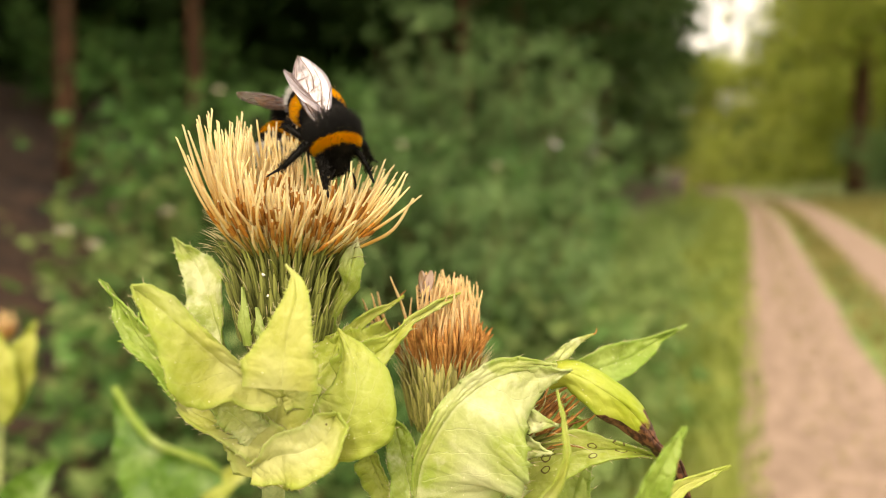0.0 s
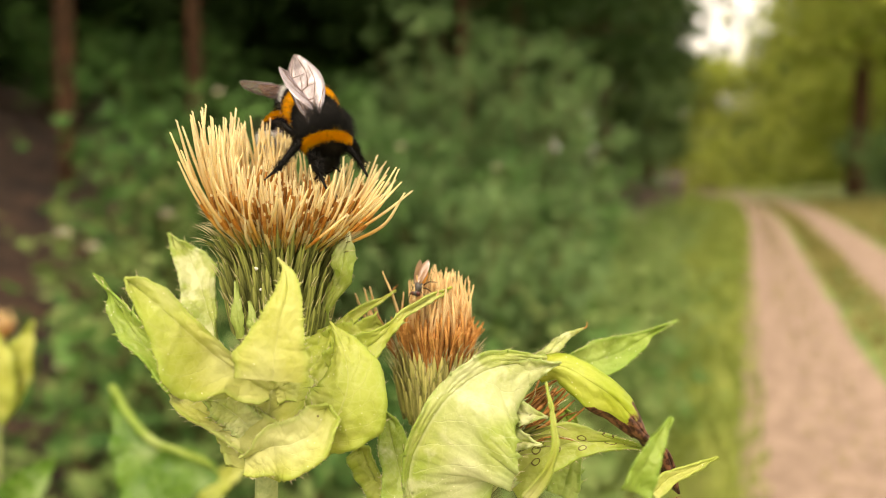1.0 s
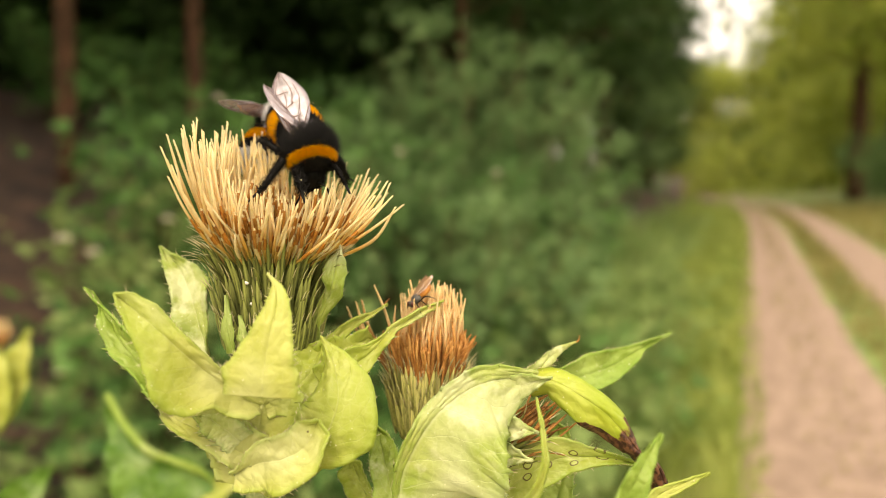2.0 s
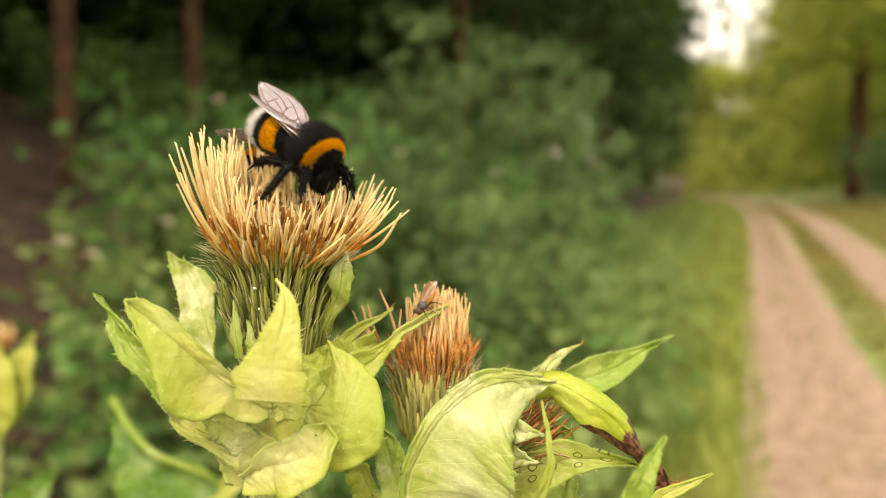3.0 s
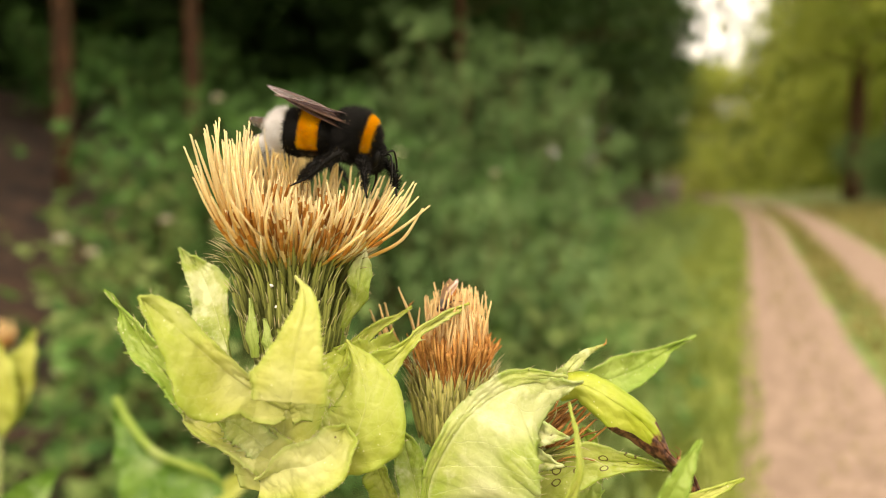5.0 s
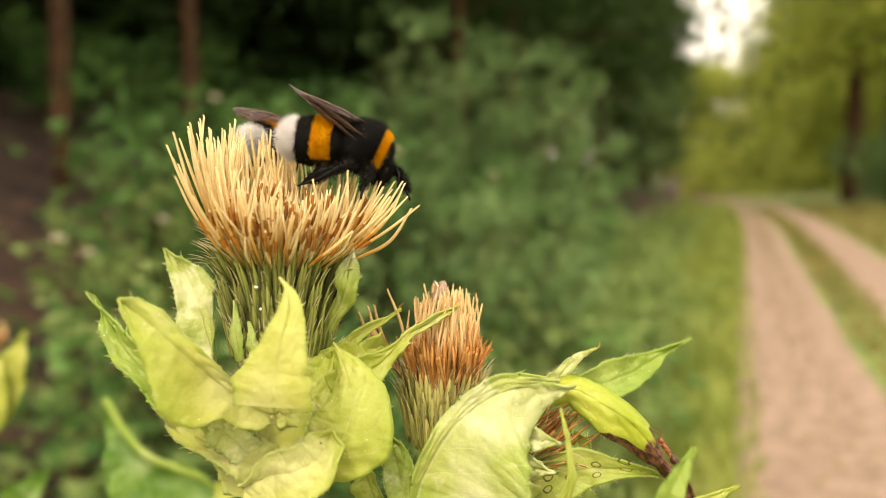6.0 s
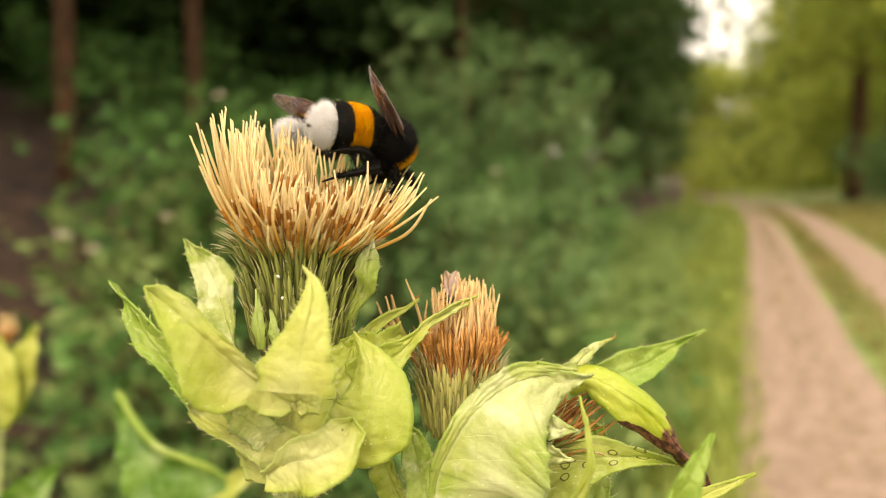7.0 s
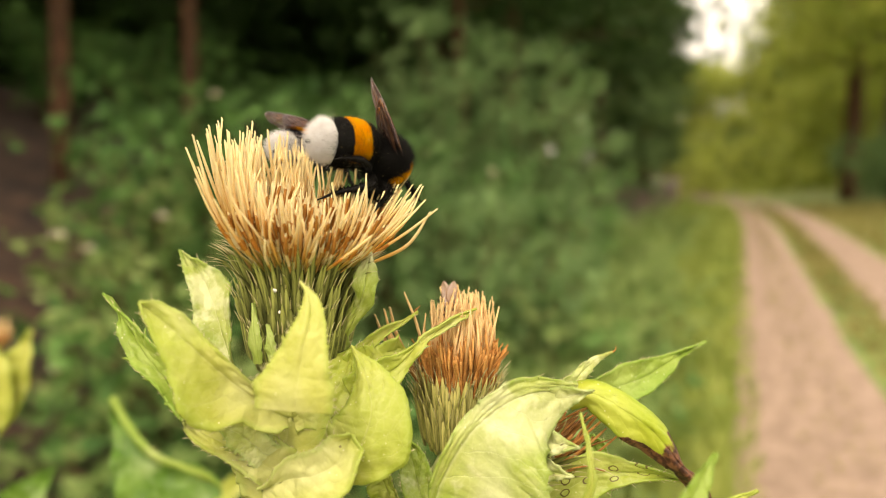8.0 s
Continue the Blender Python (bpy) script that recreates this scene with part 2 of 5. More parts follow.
def bract_material(name, edge, mid, keel):
    """A scale of the involucre: dark towards its edges, with a pale keel and fine lengthwise lines."""
    m, t, p, out = nodes_of(name)
    co = t.nodes.new("ShaderNodeTexCoord").outputs["Object"]
    sep = t.nodes.new("ShaderNodeSeparateXYZ")
    t.links.new(co, sep.inputs[0])
    away = t.nodes.new("ShaderNodeMath")
    away.operation = 'ABSOLUTE'
    t.links.new(sep.outputs[1], away.inputs[0])
    info = t.nodes.new("ShaderNodeObjectInfo")
    lines = t.nodes.new("ShaderNodeMapping")
    lines.inputs["Scale"].default_value = (1, 9, 1)
    t.links.new(co, lines.inputs["Vector"])
    grain = noise_at(t, lines.outputs[0], 900, 3)
    colour = blend(t, ranged(t, grain, 0.35, 0.65), edge, mid)
    colour = blend(t, ranged(t, away.outputs[0], 0.00004, 0.00016, 0.75, 0.0), colour, keel)
    colour = blend(t, ranged(t, sep.outputs[2], 0.002, 0.006, 0.0, 0.45), colour, keel)
    hue = add(t, "ShaderNodeHueSaturation", Hue=0.5, Saturation=1.0, Fac=1.0)
    t.links.new(ranged(t, info.outputs["Random"], 0, 1, 0.6, 1.3), hue.inputs["Value"])
    t.links.new(colour, hue.inputs["Color"])
    t.links.new(hue.outputs[0], p.inputs["Base Color"])
    p.inputs["Roughness"].default_value = 0.45
    p.inputs["Specular IOR Level"].default_value = 0.35
    b = add(t, "ShaderNodeBump", Strength=0.4, Distance=0.0002)
    t.links.new(grain, b.inputs["Height"])
    t.links.new(b.outputs[0], p.inputs["Normal"])
    return m


BRACT = bract_material("involucre_bract", (0.045, 0.058, 0.014), (0.13, 0.145, 0.036), (0.29, 0.31, 0.09))
BRACT_PALE = bract_material("pale_involucre_bract", (0.15, 0.155, 0.04), (0.34, 0.34, 0.10), (0.56, 0.51, 0.20))
SPINE = surface("bract_spine", (0.55, 0.50, 0.28), (0.70, 0.64, 0.40), 900, 0.4, 0.1, 0.2)
CREAM = surface("floret_cream", (0.84, 0.65, 0.30), (0.95, 0.87, 0.60), 500, 0.5, 0.1, 0.4, 0.08, shine=0.3)


def floret_material(name, low, mid, high, pale_from=0.0060, pale_to=0.0132):
    """A floret by its own height: greenish ochre where it leaves the cup, cream towards its tip."""
    m, t, p, out = nodes_of(name)
    co = t.nodes.new("ShaderNodeTexCoord").outputs["Object"]
    sep = t.nodes.new("ShaderNodeSeparateXYZ")
    t.links.new(co, sep.inputs[0])
    colour = blend(t, ranged(t, sep.outputs[2], 0.0015, 0.0065), low, mid)
    colour = blend(t, ranged(t, sep.outputs[2], pale_from, pale_to), colour, high)
    info = t.nodes.new("ShaderNodeObjectInfo")
    hue = add(t, "ShaderNodeHueSaturation", Hue=0.5, Saturation=1.0, Fac=1.0)
    t.links.new(ranged(t, info.outputs["Random"], 0, 1, 0.84, 1.06), hue.inputs["Value"])
    t.links.new(colour, hue.inputs["Color"])
    grain = noise_at(t, co, 1400, 3)
    colour = blend(t, ranged(t, grain, 0.45, 0.75, 0.0, 0.35), hue.outputs[0], mid)
    t.links.new(colour, p.inputs["Base Color"])
    p.inputs["Roughness"].default_value = 0.45
    p.inputs["Specular IOR Level"].default_value = 0.35
    tr = t.nodes.new("ShaderNodeBsdfTranslucent")
    t.links.new(colour, tr.inputs["Color"])
    mix = add(t, "ShaderNodeMixShader", Fac=0.4)
    t.links.new(p.outputs[0], mix.inputs[1])
    t.links.new(tr.outputs[0], mix.inputs[2])
    t.links.new(mix.outputs[0], out.inputs["Surface"])
    return m


FLORET_LONG = floret_material("floret_long", (0.37, 0.32, 0.075), (0.80, 0.50, 0.145), (0.95, 0.83, 0.52))
FLORET_BASE = surface("floret_base", (0.64, 0.39, 0.11), (0.83, 0.57, 0.22), 500, 0.5, 0.1, 0.4, 0.12, shine=0.3)
ANTHER = surface("floret_anther", (0.40, 0.15, 0.02), (0.66, 0.31, 0.07), 900, 0.55, 0.2, 0.3, 0.3, shine=0.3)
RUST = surface("floret_faded", (0.37, 0.15, 0.035), (0.61, 0.31, 0.10), 700, 0.55, 0.2, 0.3, 0.25, shine=0.3)
RUST_PALE = surface("floret_rust_pale", (0.52, 0.23, 0.06), (0.74, 0.42, 0.15), 700, 0.55, 0.2, 0.3, 0.25, shine=0.3)
DRIED = surface("dried_brown", (0.16, 0.055, 0.012), (0.55, 0.25, 0.07), 900, 0.7, 0.4, 0.1, 0.35)
BLACK_SKIN = surface("black_chitin", (0.002, 0.002, 0.002), (0.006, 0.005, 0.005), 900, 0.4, 0.2, shine=0.2)
BLACK_FUR = surface("black_fur", (0.0015, 0.0014, 0.0013), (0.007, 0.006, 0.0055), 700, 0.55, 0, shine=0.14)
YELLOW_FUR = surface("yellow_fur", (0.86, 0.30, 0.002), (1.0, 0.55, 0.012), 500, 0.7, 0, 0.3, shine=0.15)
WHITE_FUR = surface("white_fur", (0.76, 0.74, 0.74), (0.95, 0.95, 0.97), 900, 0.7, 0, 0.3, shine=0.15)
WING = wing_material("wing_membrane", (0.20, 0.145, 0.13), (0.50, 0.44, 0.46), 0.47, 0.58)
FLY_WING = wing_material("fly_wing", (0.52, 0.28, 0.11), (0.76, 0.54, 0.32), 0.5, 0.3)
VEIN = surface("wing_vein", (0.06, 0.028, 0.016), (0.13, 0.06, 0.035), 900, 0.4, 0.1)
ANT_RED = surface("ant_red", (0.16, 0.035, 0.012), (0.34, 0.09, 0.03), 2500, 0.35, 0.2)
ANT_DARK = surface("ant_dark", (0.03, 0.010, 0.006), (0.10, 0.03, 0.015), 2500, 0.3, 0.2)
FLY_GREY = surface("fly_grey", (0.02, 0.018, 0.017), (0.10, 0.095, 0.09), 1500, 0.4, 0.2)
FLY_ORANGE = surface("fly_orange", (0.46, 0.16, 0.02), (0.66, 0.28, 0.05), 1200, 0.4, 0.2)
FLY_EYE = surface("fly_eye", (0.06, 0.012, 0.01), (0.13, 0.03, 0.02), 3000, 0.3, 0.2)


def ground_material():
    m, t, p, out = nodes_of("verge_ground")
    co = t.nodes.new("ShaderNodeTexCoord").outputs["Object"]
    grass = blend(t, ranged(t, noise_at(t, co, 3.0, 6), 0.35, 0.65), (0.09, 0.15, 0.03), (0.24, 0.32, 0.09))
    grass = blend(t, ranged(t, noise_at(t, co, 1.1, 4), 0.45, 0.65, 0.0, 0.75), grass, (0.22, 0.17, 0.065))
    litter = blend(t, ranged(t, noise_at(t, co, 5.0, 6), 0.35, 0.65), (0.020, 0.011, 0.007), (0.075, 0.040, 0.024))
    sep = t.nodes.new("ShaderNodeSeparateXYZ")
    t.links.new(co, sep.inputs[0])
    aside = t.nodes.new("ShaderNodeVectorMath")
    aside.operation = 'DOT_PRODUCT'
    aside.inputs[1].default_value = (PATH_ASIDE.x, PATH_ASIDE.y, 0)
    t.links.new(co, aside.inputs[0])
    far = t.nodes.new("ShaderNodeMath")
    far.operation = 'ADD'
    t.links.new(aside.outputs["Value"], far.inputs[0])
    t.links.new(noise_at(t, co, 0.8, 4), far.inputs[1])
    t.links.new(blend(t, ranged(t, far.outputs[0], -1.3, -0.5), litter, grass), p.inputs["Base Color"])
    p.inputs["Roughness"].default_value = 0.9
    b = add(t, "ShaderNodeBump", Strength=0.6, Distance=0.05)
    t.links.new(noise_at(t, co, 20, 5), b.inputs["Height"])
    t.links.new(b.outputs[0], p.inputs["Normal"])
    return m


# ---------------------------------------------------------------- setting: a forest track and its bank
TURN = radians(22.2)
PATH_AHEAD = Vector((math.sin(TURN), math.cos(TURN), 0))
PATH_ASIDE = Vector((math.cos(TURN), -math.sin(TURN), 0))


def on_path(along, aside):
    """The ground place so far along the track and so far to the side of its near edge; it bends away at its far end."""
    bend = -0.004 * max(0.0, along - 18) ** 2
    p = PATH_AHEAD * along + PATH_ASIDE * (aside + bend)
    return Vector((p.x, p.y, height_at(p.x, p.y)))


def height_at(x, y):
    s = x * PATH_ASIDE.x + y * PATH_ASIDE.y
    a = x * PATH_AHEAD.x + y * PATH_AHEAD.y
    s += 0.004 * max(0.0, a - 18) ** 2
    z = 0.0
    if s < -0.9:
        d = -0.9 - s
        z += 1.9 * (1 - math.exp(-d / 3.5)) + 0.16 * max(0.0, d - 3)
    if s > 3.4:
        z += 0.12 * (s - 3.4) ** 0.8
    z += min(0.4, 0.018 * max(0.0, a - 8.0))
    z += 0.05 * (noise.noise((x * 0.7, y * 0.7, 0)) if abs(s - 1.2) > 1.6 else 0.3 * noise.noise((x * 0.7, y * 0.7, 0)))
    return z


def build_ground():
    xs = sorted({*np.round(np.arange(-14, 16, 0.35), 3), *np.round(np.linspace(-400, -14, 24), 2), *np.round(np.linspace(16, 400, 40), 2)})
    ys = sorted({*np.round(np.arange(-6, 26, 0.4), 3), *np.round(np.linspace(-200, -6, 12), 2), *np.round(np.linspace(26, 100, 50), 2), *np.round(np.linspace(110, 900, 20), 2)})
    verts = [(x, y, min(height_at(x, y), 9)) for y in ys for x in xs]
    w = len(xs)
    faces = [(j * w + i, j * w + i + 1, (j + 1) * w + i + 1, (j + 1) * w + i) for j in range(len(ys) - 1) for i in range(w - 1)]
    me = mesh_of("ground", verts, faces)
    tagged(part("ground", me, ground_material()), "grassy verge and brown leaf litter rising into a forest bank", "ground", kind="structure")


def build_track(name, aside, width, material):
    verts, faces = [], []
    n = 90
    for i in range(n + 1):
        a = -5 + 75 * (i / n) ** 1.6
        for k in range(7):
            u = k / 6
            rag = 0.10 * noise.noise((a * 1.7, k * 3.1 if k in (0, 6) else 9.0, aside))
            p = on_path(a, aside + width * u + (rag if k in (0, 6) else 0))
            verts.append((p.x, p.y, p.z + 0.035 - 0.012 * math.sin(math.pi * u) + (-0.045 if k in (0, 6) else 0)))
    for i in range(n):
        for k in range(6):
            a = i * 7 + k
            faces.append((a, a + 1, a + 8, a + 7))
    tagged(part(name, mesh_of(name, verts, faces), material), "pinkish gravel wheel track worn into the forest path", "track", kind="structure")


GRAVEL = surface("gravel", (0.20, 0.142, 0.108), (0.43, 0.315, 0.255), 9, 0.9, 0.3, shine=0.2)
build_ground()
build_track("road_near", 0.0, 0.96, GRAVEL)
build_track("road_far", 1.40, 0.88, GRAVEL)


def leafage(count, place_of, size, rng, up=0.35):
    """Many single leaves: four-cornered blades folded a little along the midrib."""
    verts, faces = [], []
    for i in range(count):
        p = place_of(rng)
        d = Vector((rng.gauss(0, 1), rng.gauss(0, 1), rng.gauss(-0.25, 0.6))).normalized()
        nrm = Vector((rng.gauss(0, 0.6), rng.gauss(0, 0.6), 1 if up else 0.2)).normalized()
        s = d.cross(nrm).normalized()
        length = size * rng.uniform(0.6, 1.3)
        b = len(verts)
        drop = nrm * (-0.12 * length)
        verts += [p, p + d * length * 0.5 + s * length * 0.3 + drop, p + d * length, p + d * length * 0.5 - s * length * 0.3 + drop]
        faces += [(b, b + 1, b + 2), (b, b + 2, b + 3)]
    return verts, faces


BARK = surface("bark_brown", (0.03, 0.016, 0.009), (0.12, 0.06, 0.03), 9, 0.9, 0.8, shine=0.2)
BARK_GREY = surface("bark_grey", (0.05, 0.045, 0.035), (0.14, 0.12, 0.10), 9, 0.9, 0.8)
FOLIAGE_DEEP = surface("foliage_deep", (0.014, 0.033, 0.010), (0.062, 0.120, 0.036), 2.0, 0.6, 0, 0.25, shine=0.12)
FOLIAGE_SPRUCE = surface("foliage_spruce", (0.028, 0.065, 0.02), (0.19, 0.29, 0.105), 0.9, 0.6, 0, 0.25, shine=0.12)
FOLIAGE_MID = surface("foliage_mid", (0.020, 0.066, 0.017), (0.15, 0.30, 0.085), 3.2, 0.6, 0, 0.35, shine=0.15)
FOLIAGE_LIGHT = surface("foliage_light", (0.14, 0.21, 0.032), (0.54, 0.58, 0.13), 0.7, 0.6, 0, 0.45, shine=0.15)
# lighter leaf colour, holding the open light that reaches the verge
FOLIAGE_LIT_TONE = surface("foliage_lit_tone", (0.11, 0.21, 0.05), (0.39, 0.49, 0.19), 2.6, 0.6, 0, 0.45, shine=0.15)
# middle tone: partly paler leaves, partly half light put into the colour
FOLIAGE_HALF_LIT = surface("foliage_half_lit", (0.05, 0.12, 0.035), (0.24, 0.37, 0.15), 2.2, 0.6, 0, 0.4, shine=0.15)
GRASS = surface("grass_blades", (0.15, 0.23, 0.04), (0.42, 0.47, 0.13), 2.4, 0.6, 0, 0.4, shine=0.2)


GRASS_DRY = surface("dry_grass_blades", (0.16, 0.15, 0.04), (0.40, 0.35, 0.14), 2.4, 0.6, 0, 0.4, shine=0.2)


def make_tree(height, crown_low, spread, trunk_r, bark, leaf, seed, leaves=2600, size=0.16, label="", name="tree"):
    rng = random.Random(seed)
    tree = thing(name, Matrix(), label, "tree", "trees of the forest edge")
    pieces = [tube([(0, 0, -0.3), (0.06, 0.02, height * 0.3), (-0.08, 0.05, height * 0.65), (0.05, 0, height * 0.95)], [trunk_r * 1.3, trunk_r, trunk_r * 0.7, trunk_r * 0.15], 9, 14)]
    clumps = []
    for i in range(26):
        z = crown_low + (height - crown_low) * (i + 0.5) / 26
        a = i * 2.4 + rng.uniform(-0.4, 0.4)
        u = (z - crown_low) / (height - crown_low)
        reach = spread * (0.45 + 0.75 * math.sin(math.pi * min(1, 0.2 + 0.8 * u))) * rng.uniform(0.6, 1.1)
        tip = Vector((math.cos(a) * reach, math.sin(a) * reach, z + reach * rng.uniform(-0.1, 0.35)))
        pieces.append(tube([(0, 0, z - 0.3), tip * 0.5 + Vector((0, 0, z * 0.5 + 0.1)), tip], [trunk_r * 0.3, trunk_r * 0.18, trunk_r * 0.05], 5, 5))
        for k in range(3):
            clumps.append((tip * (1 - 0.28 * k) + Vector((0, 0, z * 0.28 * k)), spread * rng.uniform(0.22, 0.42)))
    part("trunk", mesh_of("trunk", *joined(pieces)), bark, tree)

    def place_of(r):
        c, s = clumps[r.randrange(len(clumps))]
        return c + Vector((r.gauss(0, s * 0.6), r.gauss(0, s * 0.6), r.gauss(0, s * 0.42)))
    part("crown", mesh_of("crown", *leafage(leaves, place_of, size, rng), smooth=False), leaf, tree)
    return tree


def make_shrub(height, spread, leaf, seed, leaves=1500, size=0.07, label="", name="shrub"):
    rng = random.Random(seed)
    shrub = thing(name, Matrix(), label, "shrub", "shrubs on the bank")
    clumps = []
    for i in range(13):
        a, r = i * 2.4, spread * rng.uniform(0.25, 1.0)
        top = Vector((math.cos(a) * r, math.sin(a) * r, height * rng.uniform(0.55, 1.05)))
        part("stem", mesh_of("stem", *tube([(0.1 * math.cos(a), 0.1 * math.sin(a), -0.1), top * 0.5 + Vector((0, 0, 0.15)), top], [0.012, 0.008, 0.003], 5, 6)), BARK, shrub)
        for k in range(4):
            clumps.append((top * (1 - 0.22 * k), spread * rng.uniform(0.10, 0.22)))

    def place_of(r):
        c, s = clumps[r.randrange(len(clumps))]
        return c + Vector((r.gauss(0, s * 0.7), r.gauss(0, s * 0.7), r.gauss(0, s * 0.55)))
    part("crown", mesh_of("crown", *leafage(leaves, place_of, size, rng), smooth=False), leaf, shrub)
    return shrub


def stand(ob, x, y, turn=0.0, sink=0.0):
    ob.matrix_basis = pose(x, y, height_at(x, y) - sink, 0, 0, turn)
    return ob


def plant_out(ob, spots):
    """Stands a thing at the first spot and copies of it at the rest."""
    for i, (x, y, turn) in enumerate(spots):
        if i:
            copy_thing(ob, pose(x, y, height_at(x, y), 0, 0, turn))
        else:
            stand(ob, x, y, turn)


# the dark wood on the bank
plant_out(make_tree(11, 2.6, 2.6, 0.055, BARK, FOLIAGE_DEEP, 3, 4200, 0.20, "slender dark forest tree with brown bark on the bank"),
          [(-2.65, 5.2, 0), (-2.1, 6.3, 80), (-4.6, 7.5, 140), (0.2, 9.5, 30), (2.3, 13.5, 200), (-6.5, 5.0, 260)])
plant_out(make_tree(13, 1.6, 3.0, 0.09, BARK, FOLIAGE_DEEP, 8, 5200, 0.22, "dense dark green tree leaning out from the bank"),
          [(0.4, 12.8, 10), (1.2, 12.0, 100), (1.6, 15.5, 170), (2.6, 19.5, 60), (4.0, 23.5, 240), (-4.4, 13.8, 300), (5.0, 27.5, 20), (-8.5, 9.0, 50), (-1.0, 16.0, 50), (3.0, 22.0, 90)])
# trees added out of view beside and behind the flowers to shade the bank
plant_out(make_tree(12, 3.6, 2.4, 0.08, BARK, FOLIAGE_DEEP, 52, 4200, 0.22, "tall unseen forest tree added to shade the leaf litter"),
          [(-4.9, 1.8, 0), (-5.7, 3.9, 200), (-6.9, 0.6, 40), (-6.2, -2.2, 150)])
plant_out(make_shrub(1.05, 0.8, FOLIAGE_MID, 5, 1300, 0.085, "leafy green shrub on the shaded bank"),
          [(-0.2, 4.3, 70), (0.7, 5.6, 140), (1.4, 7.4, 280), (-0.9, 5.6, 120), (-1.3, 4.3, 33), (-0.85, 3.1, 190), (-2.3, 7.0, 250), (-3.3, 8.4, 15), (-1.5, 8.0, 95), (-0.6, 8.6, 310), (-3.9, 7.6, 130)])
plant_out(make_shrub(0.75, 0.7, FOLIAGE_MID, 9, 1300, 0.075, "low green shrub with small leaves on the bank"),
          [(-0.35, 2.6, 0), (0.45, 3.4, 80), (-0.85, 2.9, 160), (-0.62, 2.1, 40)])
plant_out(make_tree(14, 0.6, 1.7, 0.13, BARK, FOLIAGE_SPRUCE, 31, 7000, 0.24, "narrow dark spruce standing close to the track", "spruce"),
          [(5.98, 24.00, 0.00), (3.89, 18.00, 50.00), (3.99, 22.00, 100.00), (2.71, 20.00, 150.00), (8.99, 33.00, 200.00), (1.70, 19.00, 250.00), (0.60, 17.00, 300.00), (6.48, 28.00, 20.00), (11.70, 42.00, 70.00), (7.60, 27.00, 110.00), (10.10, 37.00, 230.00), (13.30, 48.00, 310.00), (12.20, 44.00, 160.00)])


def build_far_wood():
    rng = random.Random(77)

    def place_of(q):
        a, d = q.uniform(2, 60), 9 + 9 * q.random()
        p = PATH_AHEAD * a - PATH_ASIDE * d + PATH_ASIDE * (-0.004 * max(0.0, a - 18) ** 2)
        if q.random() < 0.4:
            p = Vector((q.uniform(-24, 2), q.uniform(13, 22), 0))
        return Vector((p.x, p.y, height_at(p.x, p.y) + 10 * q.random()))
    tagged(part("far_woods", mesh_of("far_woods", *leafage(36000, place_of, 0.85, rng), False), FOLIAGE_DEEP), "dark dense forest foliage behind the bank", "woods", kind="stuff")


plant_out(make_shrub(2.2, 1.9, FOLIAGE_HALF_LIT, 41, 1500, 0.20, "dark green bush under the trees across the track", "undergrowth_bush"),
          [(17.57, 30.00, 0.00), (25.44, 60.00, 120.00), (14.88, 24.00, 260.00), (23.01, 56.00, 20.00)])


def build_thicket():
    rng = random.Random(78)

    def place_of(q):
        slant, y = q.uniform(0.33, 0.80), q.uniform(40, 62)
        x = slant * y
        return Vector((x, y, height_at(x, y) + 3.6 * q.random() ** 1.3))
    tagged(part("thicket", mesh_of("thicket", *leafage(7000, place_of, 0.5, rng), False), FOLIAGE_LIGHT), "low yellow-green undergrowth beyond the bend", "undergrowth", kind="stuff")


build_thicket()
build_far_wood()
plant_out(make_shrub(0.80, 0.42, FOLIAGE_LIT_TONE, 15, 520, 0.07, "low leafy herb in the shade of the bank", "herb"),
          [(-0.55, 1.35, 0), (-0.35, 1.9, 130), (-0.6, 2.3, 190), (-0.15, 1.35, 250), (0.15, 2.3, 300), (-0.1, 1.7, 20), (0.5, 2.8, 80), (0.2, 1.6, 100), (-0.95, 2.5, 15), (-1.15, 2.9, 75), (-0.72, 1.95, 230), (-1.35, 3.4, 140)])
# nettles: open light and half shade are set by two leaf colours
plant_out(make_shrub(0.7, 0.7, FOLIAGE_LIT_TONE, 25, 1300, 0.075, "nettle patch on the open verge, leaf colour lightened for open sky", "nettle_patch"),
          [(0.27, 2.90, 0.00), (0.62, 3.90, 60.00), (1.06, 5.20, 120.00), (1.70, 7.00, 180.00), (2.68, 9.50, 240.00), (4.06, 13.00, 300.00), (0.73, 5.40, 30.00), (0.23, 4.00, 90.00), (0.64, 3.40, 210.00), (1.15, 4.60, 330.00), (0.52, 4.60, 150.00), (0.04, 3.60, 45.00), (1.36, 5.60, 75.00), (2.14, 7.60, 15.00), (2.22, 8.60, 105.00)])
plant_out(make_shrub(2.1, 0.7, FOLIAGE_HALF_LIT, 26, 1100, 0.10, "tall airy shrub with pale green leaves", "airy_shrub"),
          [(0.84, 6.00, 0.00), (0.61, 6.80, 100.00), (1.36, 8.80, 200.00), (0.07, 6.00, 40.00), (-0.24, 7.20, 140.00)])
plant_out(make_shrub(1.15, 0.5, FOLIAGE_HALF_LIT, 29, 1100, 0.07, "tall nettle clump on the bank, its half shade put into the leaf colour", "nettle_clump"),
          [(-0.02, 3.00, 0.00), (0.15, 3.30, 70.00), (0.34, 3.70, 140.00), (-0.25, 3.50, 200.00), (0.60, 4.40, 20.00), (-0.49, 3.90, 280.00)])
